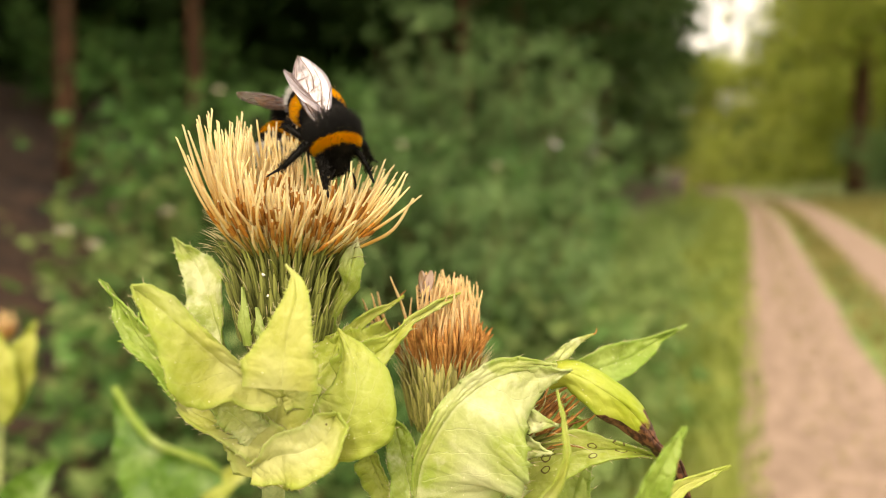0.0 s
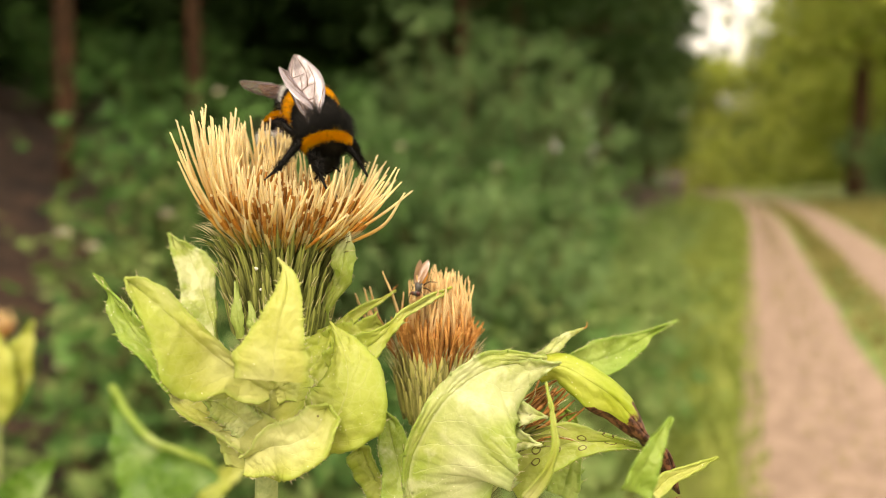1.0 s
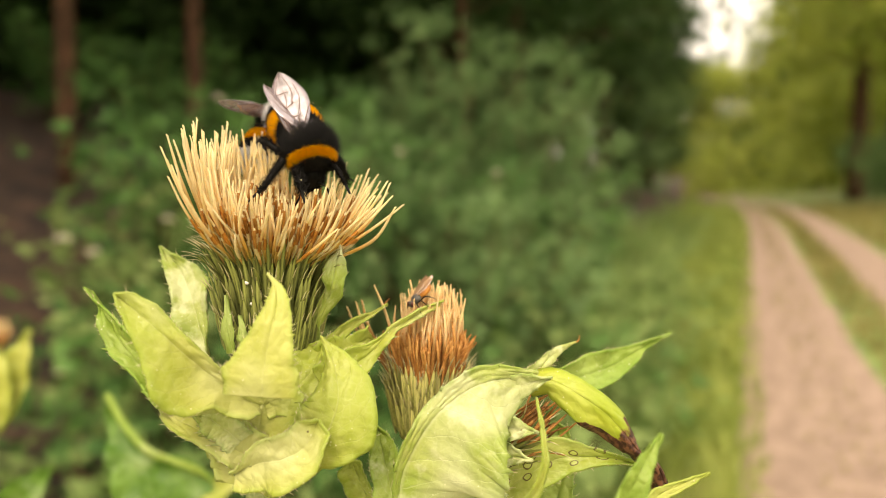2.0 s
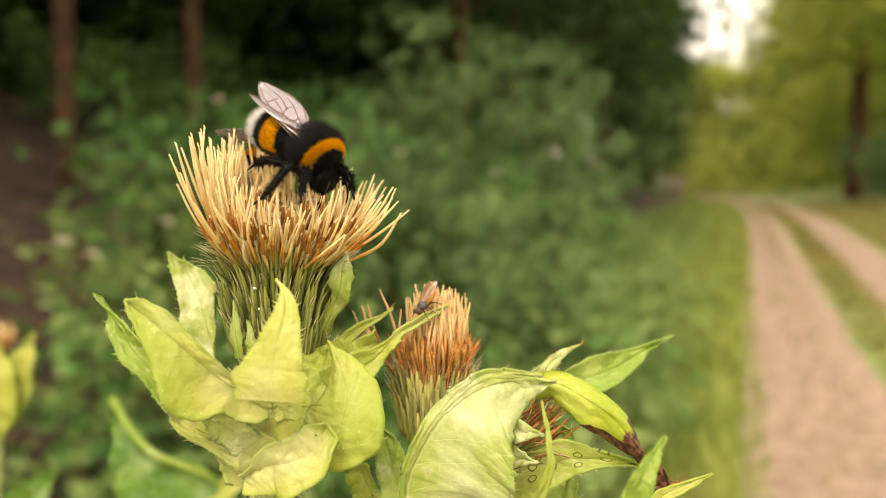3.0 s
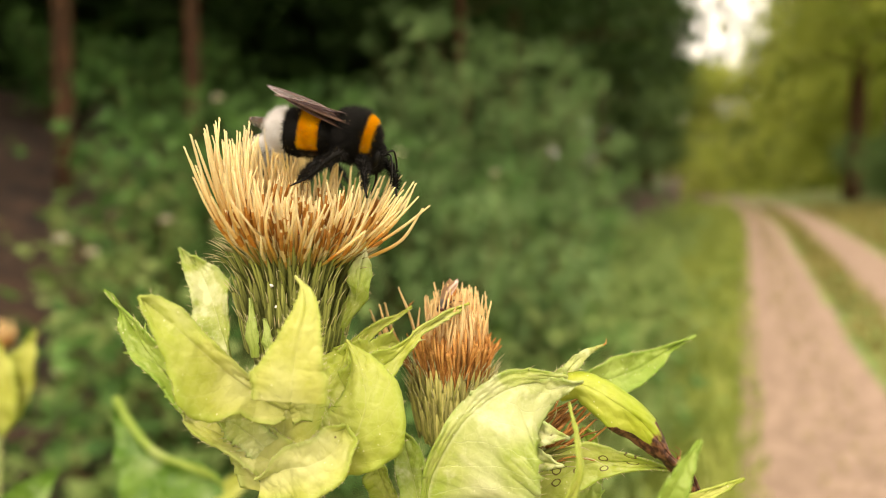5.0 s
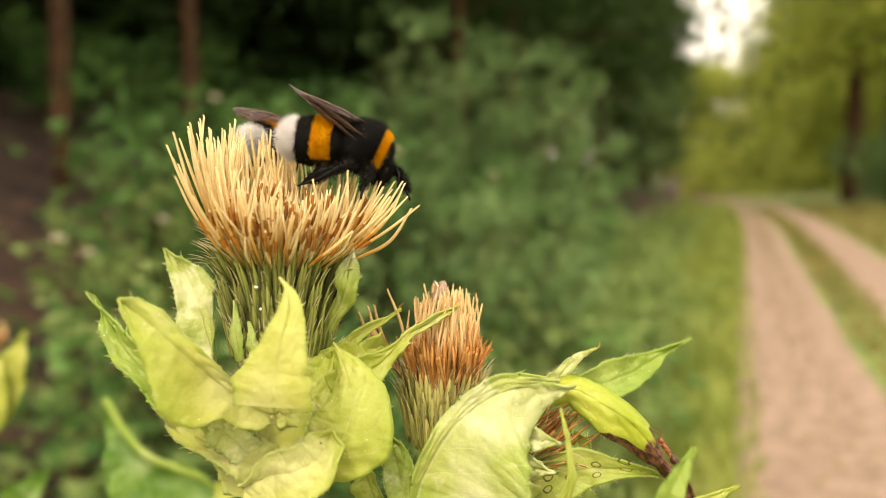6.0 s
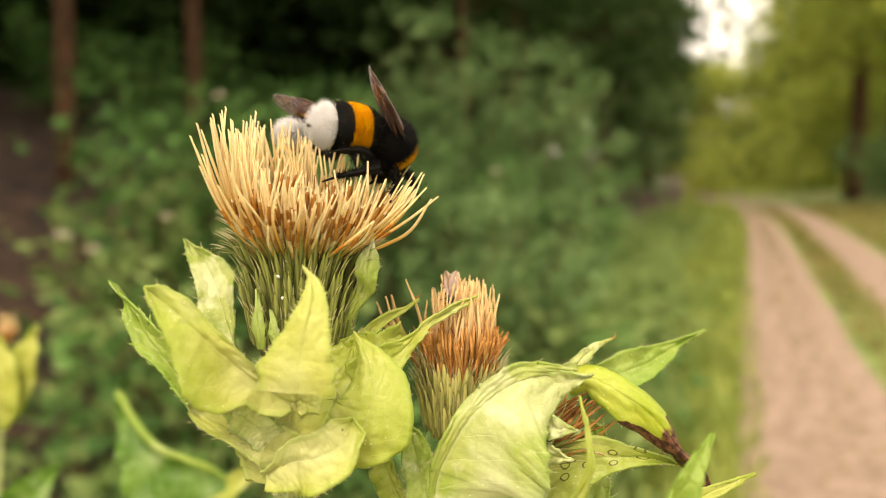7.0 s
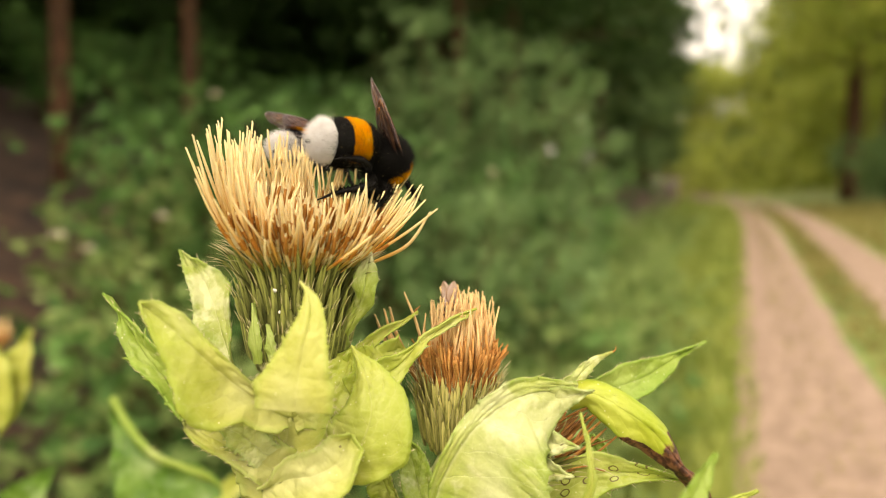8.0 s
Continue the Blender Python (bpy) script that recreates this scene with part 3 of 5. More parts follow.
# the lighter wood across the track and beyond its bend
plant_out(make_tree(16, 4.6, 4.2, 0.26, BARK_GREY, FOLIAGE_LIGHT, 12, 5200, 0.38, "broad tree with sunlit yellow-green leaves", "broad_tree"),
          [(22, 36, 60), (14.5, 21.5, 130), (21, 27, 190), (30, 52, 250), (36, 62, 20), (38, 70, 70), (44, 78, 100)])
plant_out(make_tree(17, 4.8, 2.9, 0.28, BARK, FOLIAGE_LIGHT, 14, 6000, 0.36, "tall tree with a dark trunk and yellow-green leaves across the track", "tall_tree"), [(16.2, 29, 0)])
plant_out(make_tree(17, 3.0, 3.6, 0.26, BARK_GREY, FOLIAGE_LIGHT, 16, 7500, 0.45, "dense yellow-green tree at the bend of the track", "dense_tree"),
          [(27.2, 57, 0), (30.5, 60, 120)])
# added bush whose near-black leaf colour stands for the shaded gap at the bend
plant_out(make_shrub(4.4, 2.2, FOLIAGE_DEEP, 43, 1800, 0.34, "bush added in dark leaf colour for the shade at the bend", "dark_bush"), [(20.9, 50.5, 0)])
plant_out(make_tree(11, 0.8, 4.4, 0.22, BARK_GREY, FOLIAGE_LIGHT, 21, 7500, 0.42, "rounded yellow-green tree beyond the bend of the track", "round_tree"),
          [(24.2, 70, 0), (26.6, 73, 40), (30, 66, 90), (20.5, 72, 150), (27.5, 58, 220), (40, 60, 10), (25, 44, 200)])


def build_grass():
    rng = random.Random(4)
    for name, low, high, count, tall in (("verge_grass", -1.5, 0.0, 12000, 0.20), ("strip_grass", 1.0, 1.38, 2800, 0.06), ("thin_grass", 0.36, 0.74, 1300, 0.045), ("edge_grass", -0.06, 0.16, 1500, 0.08), ("far_edge_grass", 1.33, 1.48, 700, 0.07), ("far_verge_grass", 2.28, 5.5, 6000, 0.16)):
        verts, faces = [], []
        for i in range(count):
            a = 0.9 + 28 * rng.random() ** 1.8
            p = on_path(a, rng.uniform(low, high) if name != "verge_grass" else high - (high - low) * rng.random() ** 1.2)
            if p.xy.length < 0.8:
                continue
            wide = 0.004 + 0.0016 * a
            d = Vector((rng.gauss(0, 1), rng.gauss(0, 1), 0)).normalized()
            h = tall * rng.uniform(0.4, 1.4)
            s = Vector((-d.y, d.x, 0)) * wide
            b = len(verts)
            verts += [p - s, p + s, p + d * h * 0.2 + Vector((0, 0, h * 0.7)) + s * 0.7, p + d * h * 0.2 + Vector((0, 0, h * 0.7)) - s * 0.7, p + d * h * 0.55 + Vector((0, 0, h))]
            faces += [(b, b + 1, b + 2, b + 3), (b + 3, b + 2, b + 4)]
        tagged(part(name, mesh_of(name, verts, faces, False), GRASS_DRY if name in ("strip_grass", "thin_grass", "far_edge_grass", "far_verge_grass") else GRASS), "uneven green grass beside the gravel wheel tracks", "grass", kind="stuff")


build_grass()


# ---------------------------------------------------------------- thistle parts
def leaf(name, line, left, right, material, parent, face=(0, -1, 0.25), face_end=None, cup=0.0, teeth=0.20, tooth_count=10, wave=1.0, label="", rows=110, cols=20, seed=0):
    """A bract leaf: a midrib through places in metres, half widths in millimetres along it to either side, spiny teeth, a wavy and cupped blade."""
    mid = smooth_line(line, rows)
    f0, f1 = Vector(face).normalized(), Vector(face_end or face).normalized()
    verts, faces, uvs = [], [], []
    for i, p in enumerate(mid):
        u = i / rows
        ahead = (mid[min(i + 1, rows)] - mid[max(i - 1, 0)]).normalized()
        n = f0.lerp(f1, u)
        n = (n - ahead * n.dot(ahead)).normalized()
        s = ahead.cross(n).normalized()
        warp = u * tooth_count + 0.6 * noise.noise((u * 4, seed, 1.7))
        spike = (warp % 1.0) ** 5 * (0.5 + 0.9 * abs(noise.noise((math.floor(warp) * 1.37, seed, 4.1))) * 2)
        for k in range(cols + 1):
            c = 2 * k / cols - 1
            half = between(left if c < 0 else right, u) / 1000
            edge = abs(c)
            off = abs(half) * c + math.copysign(min(0.0045 * teeth, 0.5 * abs(half)) * (spike - 0.2) * edge ** 8, c)
            ripple = wave / 1000 * edge ** 2 * 2.2 * noise.noise((u * 6.5 + 3 * seed, (1.9 if c < 0 else 7.3), seed)) + wave / 1000 * (noise.noise((u * 5 + seed, c * 1.6, seed)) + 0.4 * noise.noise((u * 15, c * 4.5, seed)) + 0.16 * noise.noise((u * 38, c * 11, seed)))
            lift = cup / 1000 * c * c + ripple
            trough = -0.16 / 1000 * math.exp(-(c / 0.09) ** 2)
            # the blade swells between its side veins
            slant = u * 9 - 2.6 * edge + 0.8 * noise.noise((u * 5, c * 2, seed + 9))
            trough += min(0.09 / 1000, abs(half) * 0.035) * (abs(math.sin(math.pi * slant)) ** 0.6 - 0.5) * math.sin(math.pi * min(1, edge * 1.1)) ** 0.5
            verts.append(p + s * off + n * (lift + trough) + ahead * (spike * edge ** 8 * teeth * 0.004))
            uvs.append((u, (c + 1) / 2))
    w = cols + 1
    for i in range(rows):
        for k in range(cols):
            a = i * w + k
            faces.append((a, a + 1, a + w + 1, a + w))
    me = mesh_of(name, verts, faces)
    rng = random.Random(seed)
    spines = []
    for i in range(3, rows - 2):
        a, b = (int(math.floor((j / rows) * tooth_count + 0.6 * noise.noise((j / rows * 4, seed, 1.7)))) for j in (i, i + 1))
        near = a != b
        for k, inner in ((0, 1), (cols, cols - 1)):
            p, q = verts[i * w + k], verts[i * w + inner]
            if teeth < 0.03 or (p - q).length < 0.0001 or rng.random() > (0.55 if near else 0.3):
                continue
            d = ((p - q).normalized() + (mid[i + 1] - mid[i]).normalized() * rng.uniform(0.3, 1.0)).normalized()
            tip = (1.0 if near else 0.5) * rng.uniform(0.0003, 0.0008)
            spines.append(tube([p - d * 0.0002, p + d * tip * 0.4, p + d * tip], [0.00006, 0.00004, 0.00001], 4, 2))
    layer = me.uv_layers.new(name="UVMap")
    for loop in me.loops:
        layer.data[loop.index].uv = uvs[loop.vertex_index]
    ob = part(name, me, material, parent, label)
    solid = ob.modifiers.new("thickness", 'SOLIDIFY')
    solid.thickness, solid.offset = 0.0003, 0.0
    if spines:
        part("spiny_margin", mesh_of("spiny_margin", *joined(spines)), SPINE, ob)
    return ob


def floret_mesh(name, length, bend, thick, anther, seed):
    """A slender tube flower rising along z and curving to +x, with a darker anther sleeve and a pale style. Millimetres."""
    rng = random.Random(seed)
    sway = rng.uniform(-1.3, 1.3)
    kink = rng.uniform(-0.5, 0.5)
    pts = [Vector((0, 0, 0)), Vector((bend * 0.12, sway * 0.3, length * 0.35)), Vector((bend * 0.45 + kink, sway * 0.7, length * 0.7)), Vector((bend, sway, length))]
    pts = [p / 1000 for p in pts]
    line = smooth_line(pts, 40)
    t = thick / 1000
    v1, f1 = tube(pts, [t * 0.6, t * 0.85, t * 1.0, t * 0.95, t * 0.85, t * 0.5], 6, 15)
    low = (0.30 + 0.25 * rng.random()) * length / 1000
    verts, faces, slots = list(v1), list(f1), [2 if max(v1[k].z for k in q) < low else 0 for q in f1]
    if anther:
        a, b = anther
        seg = [line[int(40 * (a + (b - a) * k / 3))] for k in range(4)]
        v2, f2 = tube(seg, [t * 0.85, t * 1.14, t * 1.14, t * 0.9], 6, 5)
        base = len(verts)
        verts += v2
        faces += [tuple(i + base for i in q) for q in f2]
        slots += [1] * len(f2)
    v3, f3 = ball(line[-1], (t * 0.55, t * 0.55, t * 1.2), 6, 4)
    base = len(verts)
    verts += v3
    faces += [tuple(i + base for i in q) for q in f3]
    slots += [0] * len(f3)
    me = mesh_of(name, verts, faces)
    me.polygons.foreach_set("material_index", slots)
    return me


def bract_mesh(name, length, wide, out, seed):
    """One scale of the involucre: keeled, pointed, ending in a thin spine that stands off. It rises along z, its back to +x. Millimetres."""
    verts, faces = [], []
    n = 8
    for i in range(n + 1):
        u = i / n
        w = wide * math.sin(math.pi * (0.30 + 0.70 * u)) ** 0.9 + 0.03
        x = -0.35 + 0.75 * (1 - (1 - u) ** 2) + out * u ** 2.2
        for c, lift in ((-1, -0.15), (0, 0.22 * (1 - u)), (1, -0.15)):
            verts.append(Vector((x + lift, c * w, length * u)) / 1000)
    for i in range(n):
        for k in (0, 1):
            a = i * 3 + k
            faces.append((a, a + 1, a + 4, a + 3))
    tip = Vector((0.40 + out, 0, length))
    v, f = tube([tip / 1000, (tip + Vector((out * 0.45 + 0.15, 0.05, 0.9))) / 1000, (tip + Vector((out * 1.1 + 0.35, 0.1, 1.7))) / 1000], [0.00009, 0.00006, 0.00001], 4, 3)
    base = len(verts)
    slots = [0] * len(faces) + [1] * len(f)
    verts += v
    faces += [tuple(i + base for i in q) for q in f]
    me = mesh_of(name, verts, faces)
    me.polygons.foreach_set("material_index", slots)
    return me


def turned(p, ahead, around=0.0):
    """A pose at p whose z axis goes along ahead, turned about it."""
    q = Vector(ahead).to_track_quat('Z', 'Y')
    return Matrix.Translation(p) @ q.to_matrix().to_4x4() @ Matrix.Rotation(around, 4, 'Z')


def out_pose(p, out, rise):
    """A pose at p whose z axis is rise and whose x axis points outwards."""
    z = Vector(rise).normalized()
    x = Vector(out)
    x = (x - z * x.dot(z)).normalized()
    y = z.cross(x)
    m = Matrix((x, y, z)).transposed().to_4x4()
    m.translation = p
    return m


BRACTS = [bract_mesh("bract", 5.4, 0.50, 0.35, 1), bract_mesh("bract", 6.4, 0.42, 0.6, 2), bract_mesh("bract", 7.0, 0.34, 1.7, 3)]
BRACTS_PALE = [me.copy() for me in BRACTS]
for me in BRACTS:
    me.materials.append(BRACT)
    me.materials.append(SPINE)
for me in BRACTS_PALE:
    me.materials.append(BRACT_PALE)
    me.materials.append(SPINE)


def florets_of(kind, tones, specs):
    out = []
    for i, (length, bend, thick, anther) in enumerate(specs):
        me = floret_mesh("floret", length, bend, thick, anther, i + kind)
        for tone in tones:
            me.materials.append(tone)
        out.append(me)
    return out


FLORETS = florets_of(10, (FLORET_LONG, ANTHER, FLORET_LONG), [
    (15.0, 1.0, 0.225, (0.46, 0.66)), (15.0, 2.2, 0.235, (0.38, 0.54)), (15.0, 3.0, 0.225, (0.34, 0.56)), (15.0, 3.6, 0.24, None), (15.0, 4.4, 0.225, (0.42, 0.60)),
    (15.0, 5.2, 0.23, None), (15.0, 2.6, 0.24, (0.30, 0.50)), (15.0, 0.4, 0.22, (0.50, 0.70)), (15.0, 4.0, 0.235, (0.24, 0.44)), (15.0, 1.6, 0.23, None)])
FLORETS_SHORT = florets_of(25, (CREAM, ANTHER, FLORET_BASE), [
    (9.5, 1.2, 0.20, (0.66, 0.98)), (8.5, 2.0, 0.21, (0.60, 0.98)), (10.5, 0.8, 0.19, (0.58, 0.80)), (8.8, 1.6, 0.22, None), (11.0, 2.4, 0.19, (0.70, 0.98))])
FLORET_FADED = floret_material("floret_faded_long", (0.30, 0.15, 0.045), (0.56, 0.26, 0.07), (0.93, 0.72, 0.40), 0.0045, 0.0085)
FLORETS_FADED = florets_of(40, (FLORET_FADED, RUST, FLORET_FADED), [
    (11.6, 1.6, 0.22, (0.05, 0.44)), (11.0, 1.0, 0.23, (0.1, 0.52)), (10.0, 0.6, 0.24, None), (12.0, 2.0, 0.21, (0.1, 0.48)), (10.6, -0.8, 0.22, None), (11.8, 2.4, 0.21, (0.05, 0.42)), (9.4, 0.9, 0.24, (0.1, 0.60))])
FLORETS_WORN = florets_of(55, (RUST, RUST_PALE, RUST), [(8.6, 0.6, 0.19, (0.30, 0.97)), (8.0, -0.7, 0.20, (0.55, 0.97)), (7.0, 0.9, 0.21, None), (9.6, 0.3, 0.18, (0.6, 0.97)), (7.6, -1.2, 0.20, None)])
SEED_PALE = surface("seed_head_pale", (0.66, 0.62, 0.46), (0.90, 0.87, 0.74), 500, 0.6, 0.1, 0.3)
FLORETS_PALE = florets_of(90, (SEED_PALE, SEED_PALE, SEED_PALE), [(13.0, 2.0, 0.5, None), (12.0, 3.0, 0.5, None), (14.0, 1.0, 0.5, None)])
FLORETS_DRY = florets_of(70, (DRIED, RUST, DRIED), [(7.0, 1.6, 0.20, None), (10.0, 3.0, 0.16, (0.05, 0.97)), (5.5, -1.0, 0.22, None), (7.5, 0.8, 0.22, (0.1, 0.97)), (8.5, -1.5, 0.14, (0.3, 0.97))])


def crowd_of(head, kinds, poses):
    """Florets too many to tell apart, joined; poses are (which kind, pose, stretch)."""
    verts, faces, slots = [], [], []
    for which, m, k in poses:
        me = kinds[which]
        base = len(verts)
        verts += [m @ Vector((p.co.x, p.co.y, p.co.z * k)) for p in me.vertices]
        for f in me.polygons:
            faces.append(tuple(n + base for n in f.vertices))
            slots.append(f.material_index)
    me = mesh_of("short_floret", verts, faces)
    for tone in kinds[0].materials:
        me.materials.append(tone)
    me.polygons.foreach_set("material_index", slots)
    tagged(part("short_floret", me, None, head), kind="stuff")


def bowl_brush(florets, count, seed, short, short_count):
    """An open bowl of florets: tall and curving inwards behind and to one side, leaning far out in front and to the other, lower in the middle."""
    def lay(head, top, axis, sx, sy, radius):
        rng = random.Random(seed)

        def lean(o, q):
            side = 0.96 if o.x > 0 else 0.43
            fore = 0.95 if o.y < 0 else 0.46
            return (side * o.x * o.x + fore * o.y * o.y) * q ** 1.15

        def tall(o, q):
            side = 14.2 if o.x > 0 else 17.8
            fore = 12.2 - 2.6 * max(0.0, min(1.0, o.x + 0.4)) if o.y < 0 else 17.0
            full = side * o.x * o.x + fore * o.y * o.y
            core = 7.4 if o.x > -0.2 else 8.6
            return core + (full - core) * min(1, q * q * 1.2)
        for i in range(count + 90):
            q = math.sqrt((i + 0.5) / count)
            a = i * 2.39996
            o = sx * math.cos(a) + sy * math.sin(a)
            if i >= count:
                # the wall of the bowl stands thickest on one side
                q, a = rng.uniform(0.78, 1.0), rng.uniform(1.5, 3.9)
                o = Vector((math.cos(a), math.sin(a), 0))
            tilt = lean(o, q) * rng.uniform(0.80, 1.14) + (0.22 * rng.random() if o.x > 0.5 and q > 0.8 else 0)
            way = axis * math.cos(tilt) + o * math.sin(tilt) + Vector((rng.gauss(0, 0.07), rng.gauss(0, 0.07), rng.gauss(0, 0.04)))
            curl = q * rng.uniform(2.4, 5.6) + rng.uniform(-0.8, 0.8)
            which = min(range(len(florets)), key=lambda n: abs((1.0, 2.2, 3.0, 3.6, 4.4, 5.2, 2.6, 0.4, 4.0, 1.6)[n] - curl) + rng.random() * 0.9)
            m = out_pose(top - axis * 0.002 + o * radius * 0.96 * q, -o + Vector((-o.y, o.x, 0)) * rng.gauss(0, 0.45), way)
            ob = part("floret", florets[which], None, head, m=m)
            girth = rng.uniform(0.75, 1.08)
            ob.scale = (girth, girth, tall(o, q) * 1.03 * rng.choice((1, 1, 1, 0.93, 0.86, 0.74)) * rng.uniform(0.94, 1.04) / 15)
        poses = []
        for i in range(short_count):
            q = math.sqrt((i + 0.5) / short_count)
            a = i * 2.39996 + 0.7
            o = sx * math.cos(a) + sy * math.sin(a)
            tilt = lean(o, q) * rng.uniform(0.85, 1.22)
            way = axis * math.cos(tilt) + o * math.sin(tilt) + Vector((rng.gauss(0, 0.06), rng.gauss(0, 0.06), 0))
            poses.append((i % len(short), out_pose(top - axis * 0.002 + o * radius * 0.97 * q, -o, way), rng.uniform(0.72, 1.0)))
        crowd_of(head, short, poses)
    return lay


def tuft_brush(florets, count, seed, wide, reach=1.0, crowd=(), crowd_count=0, strays=0):
    """A tuft of florets standing close together, a few of them fallen aside."""
    def lay(head, top, axis, sx, sy, radius):
        rng = random.Random(seed)
        for i in range(count + strays):
            q = math.sqrt((i + 0.5) / (count + strays))
            a = i * 2.39996
            o = sx * math.cos(a) + sy * math.sin(a)
            tilt = wide * q ** 1.1 * rng.uniform(0.7, 1.1)
            stray = i >= count
            if stray:
                o = Vector((-1, rng.uniform(-0.5, 0.3), 0)).normalized()
                tilt = rng.uniform(0.42, 0.72)
            way = axis * math.cos(tilt) + o * math.sin(tilt) + Vector((rng.gauss(0, 0.04), rng.gauss(0, 0.04), rng.gauss(0, 0.04)))
            m = out_pose(top - axis * 0.002 + o * radius * 0.92 * q, -o if rng.random() < 0.9 else o, way)
            ob = part("floret", florets[2 if stray else rng.randrange(len(florets))], None, head, m=m)
            girth = rng.uniform(0.78, 1.1)
            ob.scale = (girth, girth, reach * rng.uniform(0.86, 1.04) * (1.05 if stray else 1.0))
        poses = []
        for i in range(crowd_count):
            q = math.sqrt((i + 0.5) / crowd_count)
            a = i * 2.39996 + 0.7
            o = sx * math.cos(a) + sy * math.sin(a)
            tilt = wide * 1.2 * q * rng.uniform(0.7, 1.2)
            way = axis * math.cos(tilt) + o * math.sin(tilt) + Vector((rng.gauss(0, 0.08), rng.gauss(0, 0.08), 0))
            poses.append((i % len(crowd), out_pose(top - axis * 0.002 + o * radius * 0.97 * q, -o, way), rng.uniform(0.72, 1.02)))
        if poses:
            crowd_of(head, crowd, poses)
    return lay


def flower_head(parent, top, axis, radius, depth, bracts, seed, label, brush, rows=6, scales=None, flare=1.0):
    """A thistle head: an involucre of overlapping scales and a brush of florets standing in it. top is the mouth of the cup."""
    rng = random.Random(seed)
    axis = Vector(axis).normalized()
    sx = axis.orthogonal().normalized()
    sy = axis.cross(sx)
    rings, seg = 14, 28
    prof = [0.62, 0.93, 1.0, 1.0, 0.97, 0.94, flare]
    verts, faces = [], []
    for i in range(rings + 1):
        u = i / rings
        r = radius * between(prof, u) * 0.96
        c = top - axis * depth * (1 - u)
        for k in range(seg):
            a = 2 * math.pi * k / seg
            verts.append(c + (sx * math.cos(a) + sy * math.sin(a)) * r)
    for i in range(rings):
        for k in range(seg):
            a, b = i * seg + k, i * seg + (k + 1) % seg
            faces.append((a, b, b + seg, a + seg))
    faces.append(tuple(range(seg))[::-1])
    faces.append(tuple(range(rings * seg, rings * seg + seg)))
    head = part("flower_head", mesh_of("flower_head", verts, faces), BRACT_PALE if scales else BRACT, parent, label)
    for i in range(bracts):
        row = i * rows // bracts
        u = (row + rng.uniform(0, 0.5)) / rows
        a = i * 2.39996 + rng.uniform(-0.1, 0.1)
        o = sx * math.cos(a) + sy * math.sin(a)
        r = radius * between(prof, u)
        me = (scales or BRACTS)[0 if row < 2 else 1 if row < rows - 2 or scales else 2]
        p = top - axis * (depth * (1 - (0.72 if scales else 0.86) * u) + 0.0004) + o * r
        part("bract", me, None, head, m=out_pose(p, o, axis + o * rng.uniform(0.0, 0.10))).scale = (1, 1.2, 0.92)
    for i in range(bracts // 5 if flare > 1 else 0):
        # thin spiny tips standing out round the mouth
        a = i * 2.39996
        o = sx * math.cos(a) + sy * math.sin(a)
        p = top - axis * rng.uniform(0.0012, 0.0050) + o * radius * rng.uniform(0.94, 1.02)
        part("bract", BRACTS[2], None, head, m=out_pose(p, o, axis + o * rng.uniform(0.1, 0.5))).scale = (0.75, 0.9, 0.62)
    brush(head, top, axis, sx, sy, radius)
    return head


thistle = thing("cabbage_thistle", Matrix.Translation(mm(-22, 99, -1380)), "cabbage thistle with pale yellow-green bracts and cream flower heads", "plant")


def stem(points, radii, parent, name="stem"):
    return part(name, mesh_of(name, *tube(points, radii, 10, 24)), STEM, parent)


# parts are built in world places: the thing stays at the origin of its parts
thistle.matrix_basis = Matrix()
stem([mm(-30, 100, -1400), mm(-28, 100, -800), mm(-26, 100, -200), mm(-24.2, 97.5, -43.5), mm(-23.6, 98.3, -35.0), mm(-23.1, 99.5, -24.3)], [0.004, 0.0035, 0.002, 0.0012, 0.0012, 0.0016], thistle)
stem([mm(-27, 101, -300), mm(-7.2, 101.3, -64.7), mm(-1.5, 103.6, -42.8), mm(-0.5, 104.3, -35.9)], [0.0018, 0.0016, 0.0012, 0.0014], thistle)
stem([mm(-7.2, 101.3, -64.7), mm(0.9, 98.6, -51.4), mm(8.5, 97.6, -41.9)], [0.0014, 0.0012, 0.0012], thistle)

flower_head(thistle, mm(-21.4, 101.0, -9.4), (0.035, 0, 1), 0.0070, 0.0162, 280, 3, "large cream flower head with rusty anthers", flare=1.10,
            brush=bowl_brush(FLORETS, 330, 3, FLORETS_SHORT, 330))
flower_head(thistle, mm(12.0, 96.4, -34.5), (0.72, -0.12, 0.62), 0.0027, 0.009, 60, 9, "withered brown flower head", brush=tuft_brush(FLORETS_DRY, 34, 9, 0.34))
flower_head(thistle, mm(-0.2, 106.2, -27.7), (0.05, 0, 1), 0.0050, 0.0104, 190, 7, "smaller rusty flower head with tan tips", scales=BRACTS_PALE,
            brush=tuft_brush(FLORETS_FADED, 165, 7, 0.07, 1.20, FLORETS_WORN, 440, strays=8))

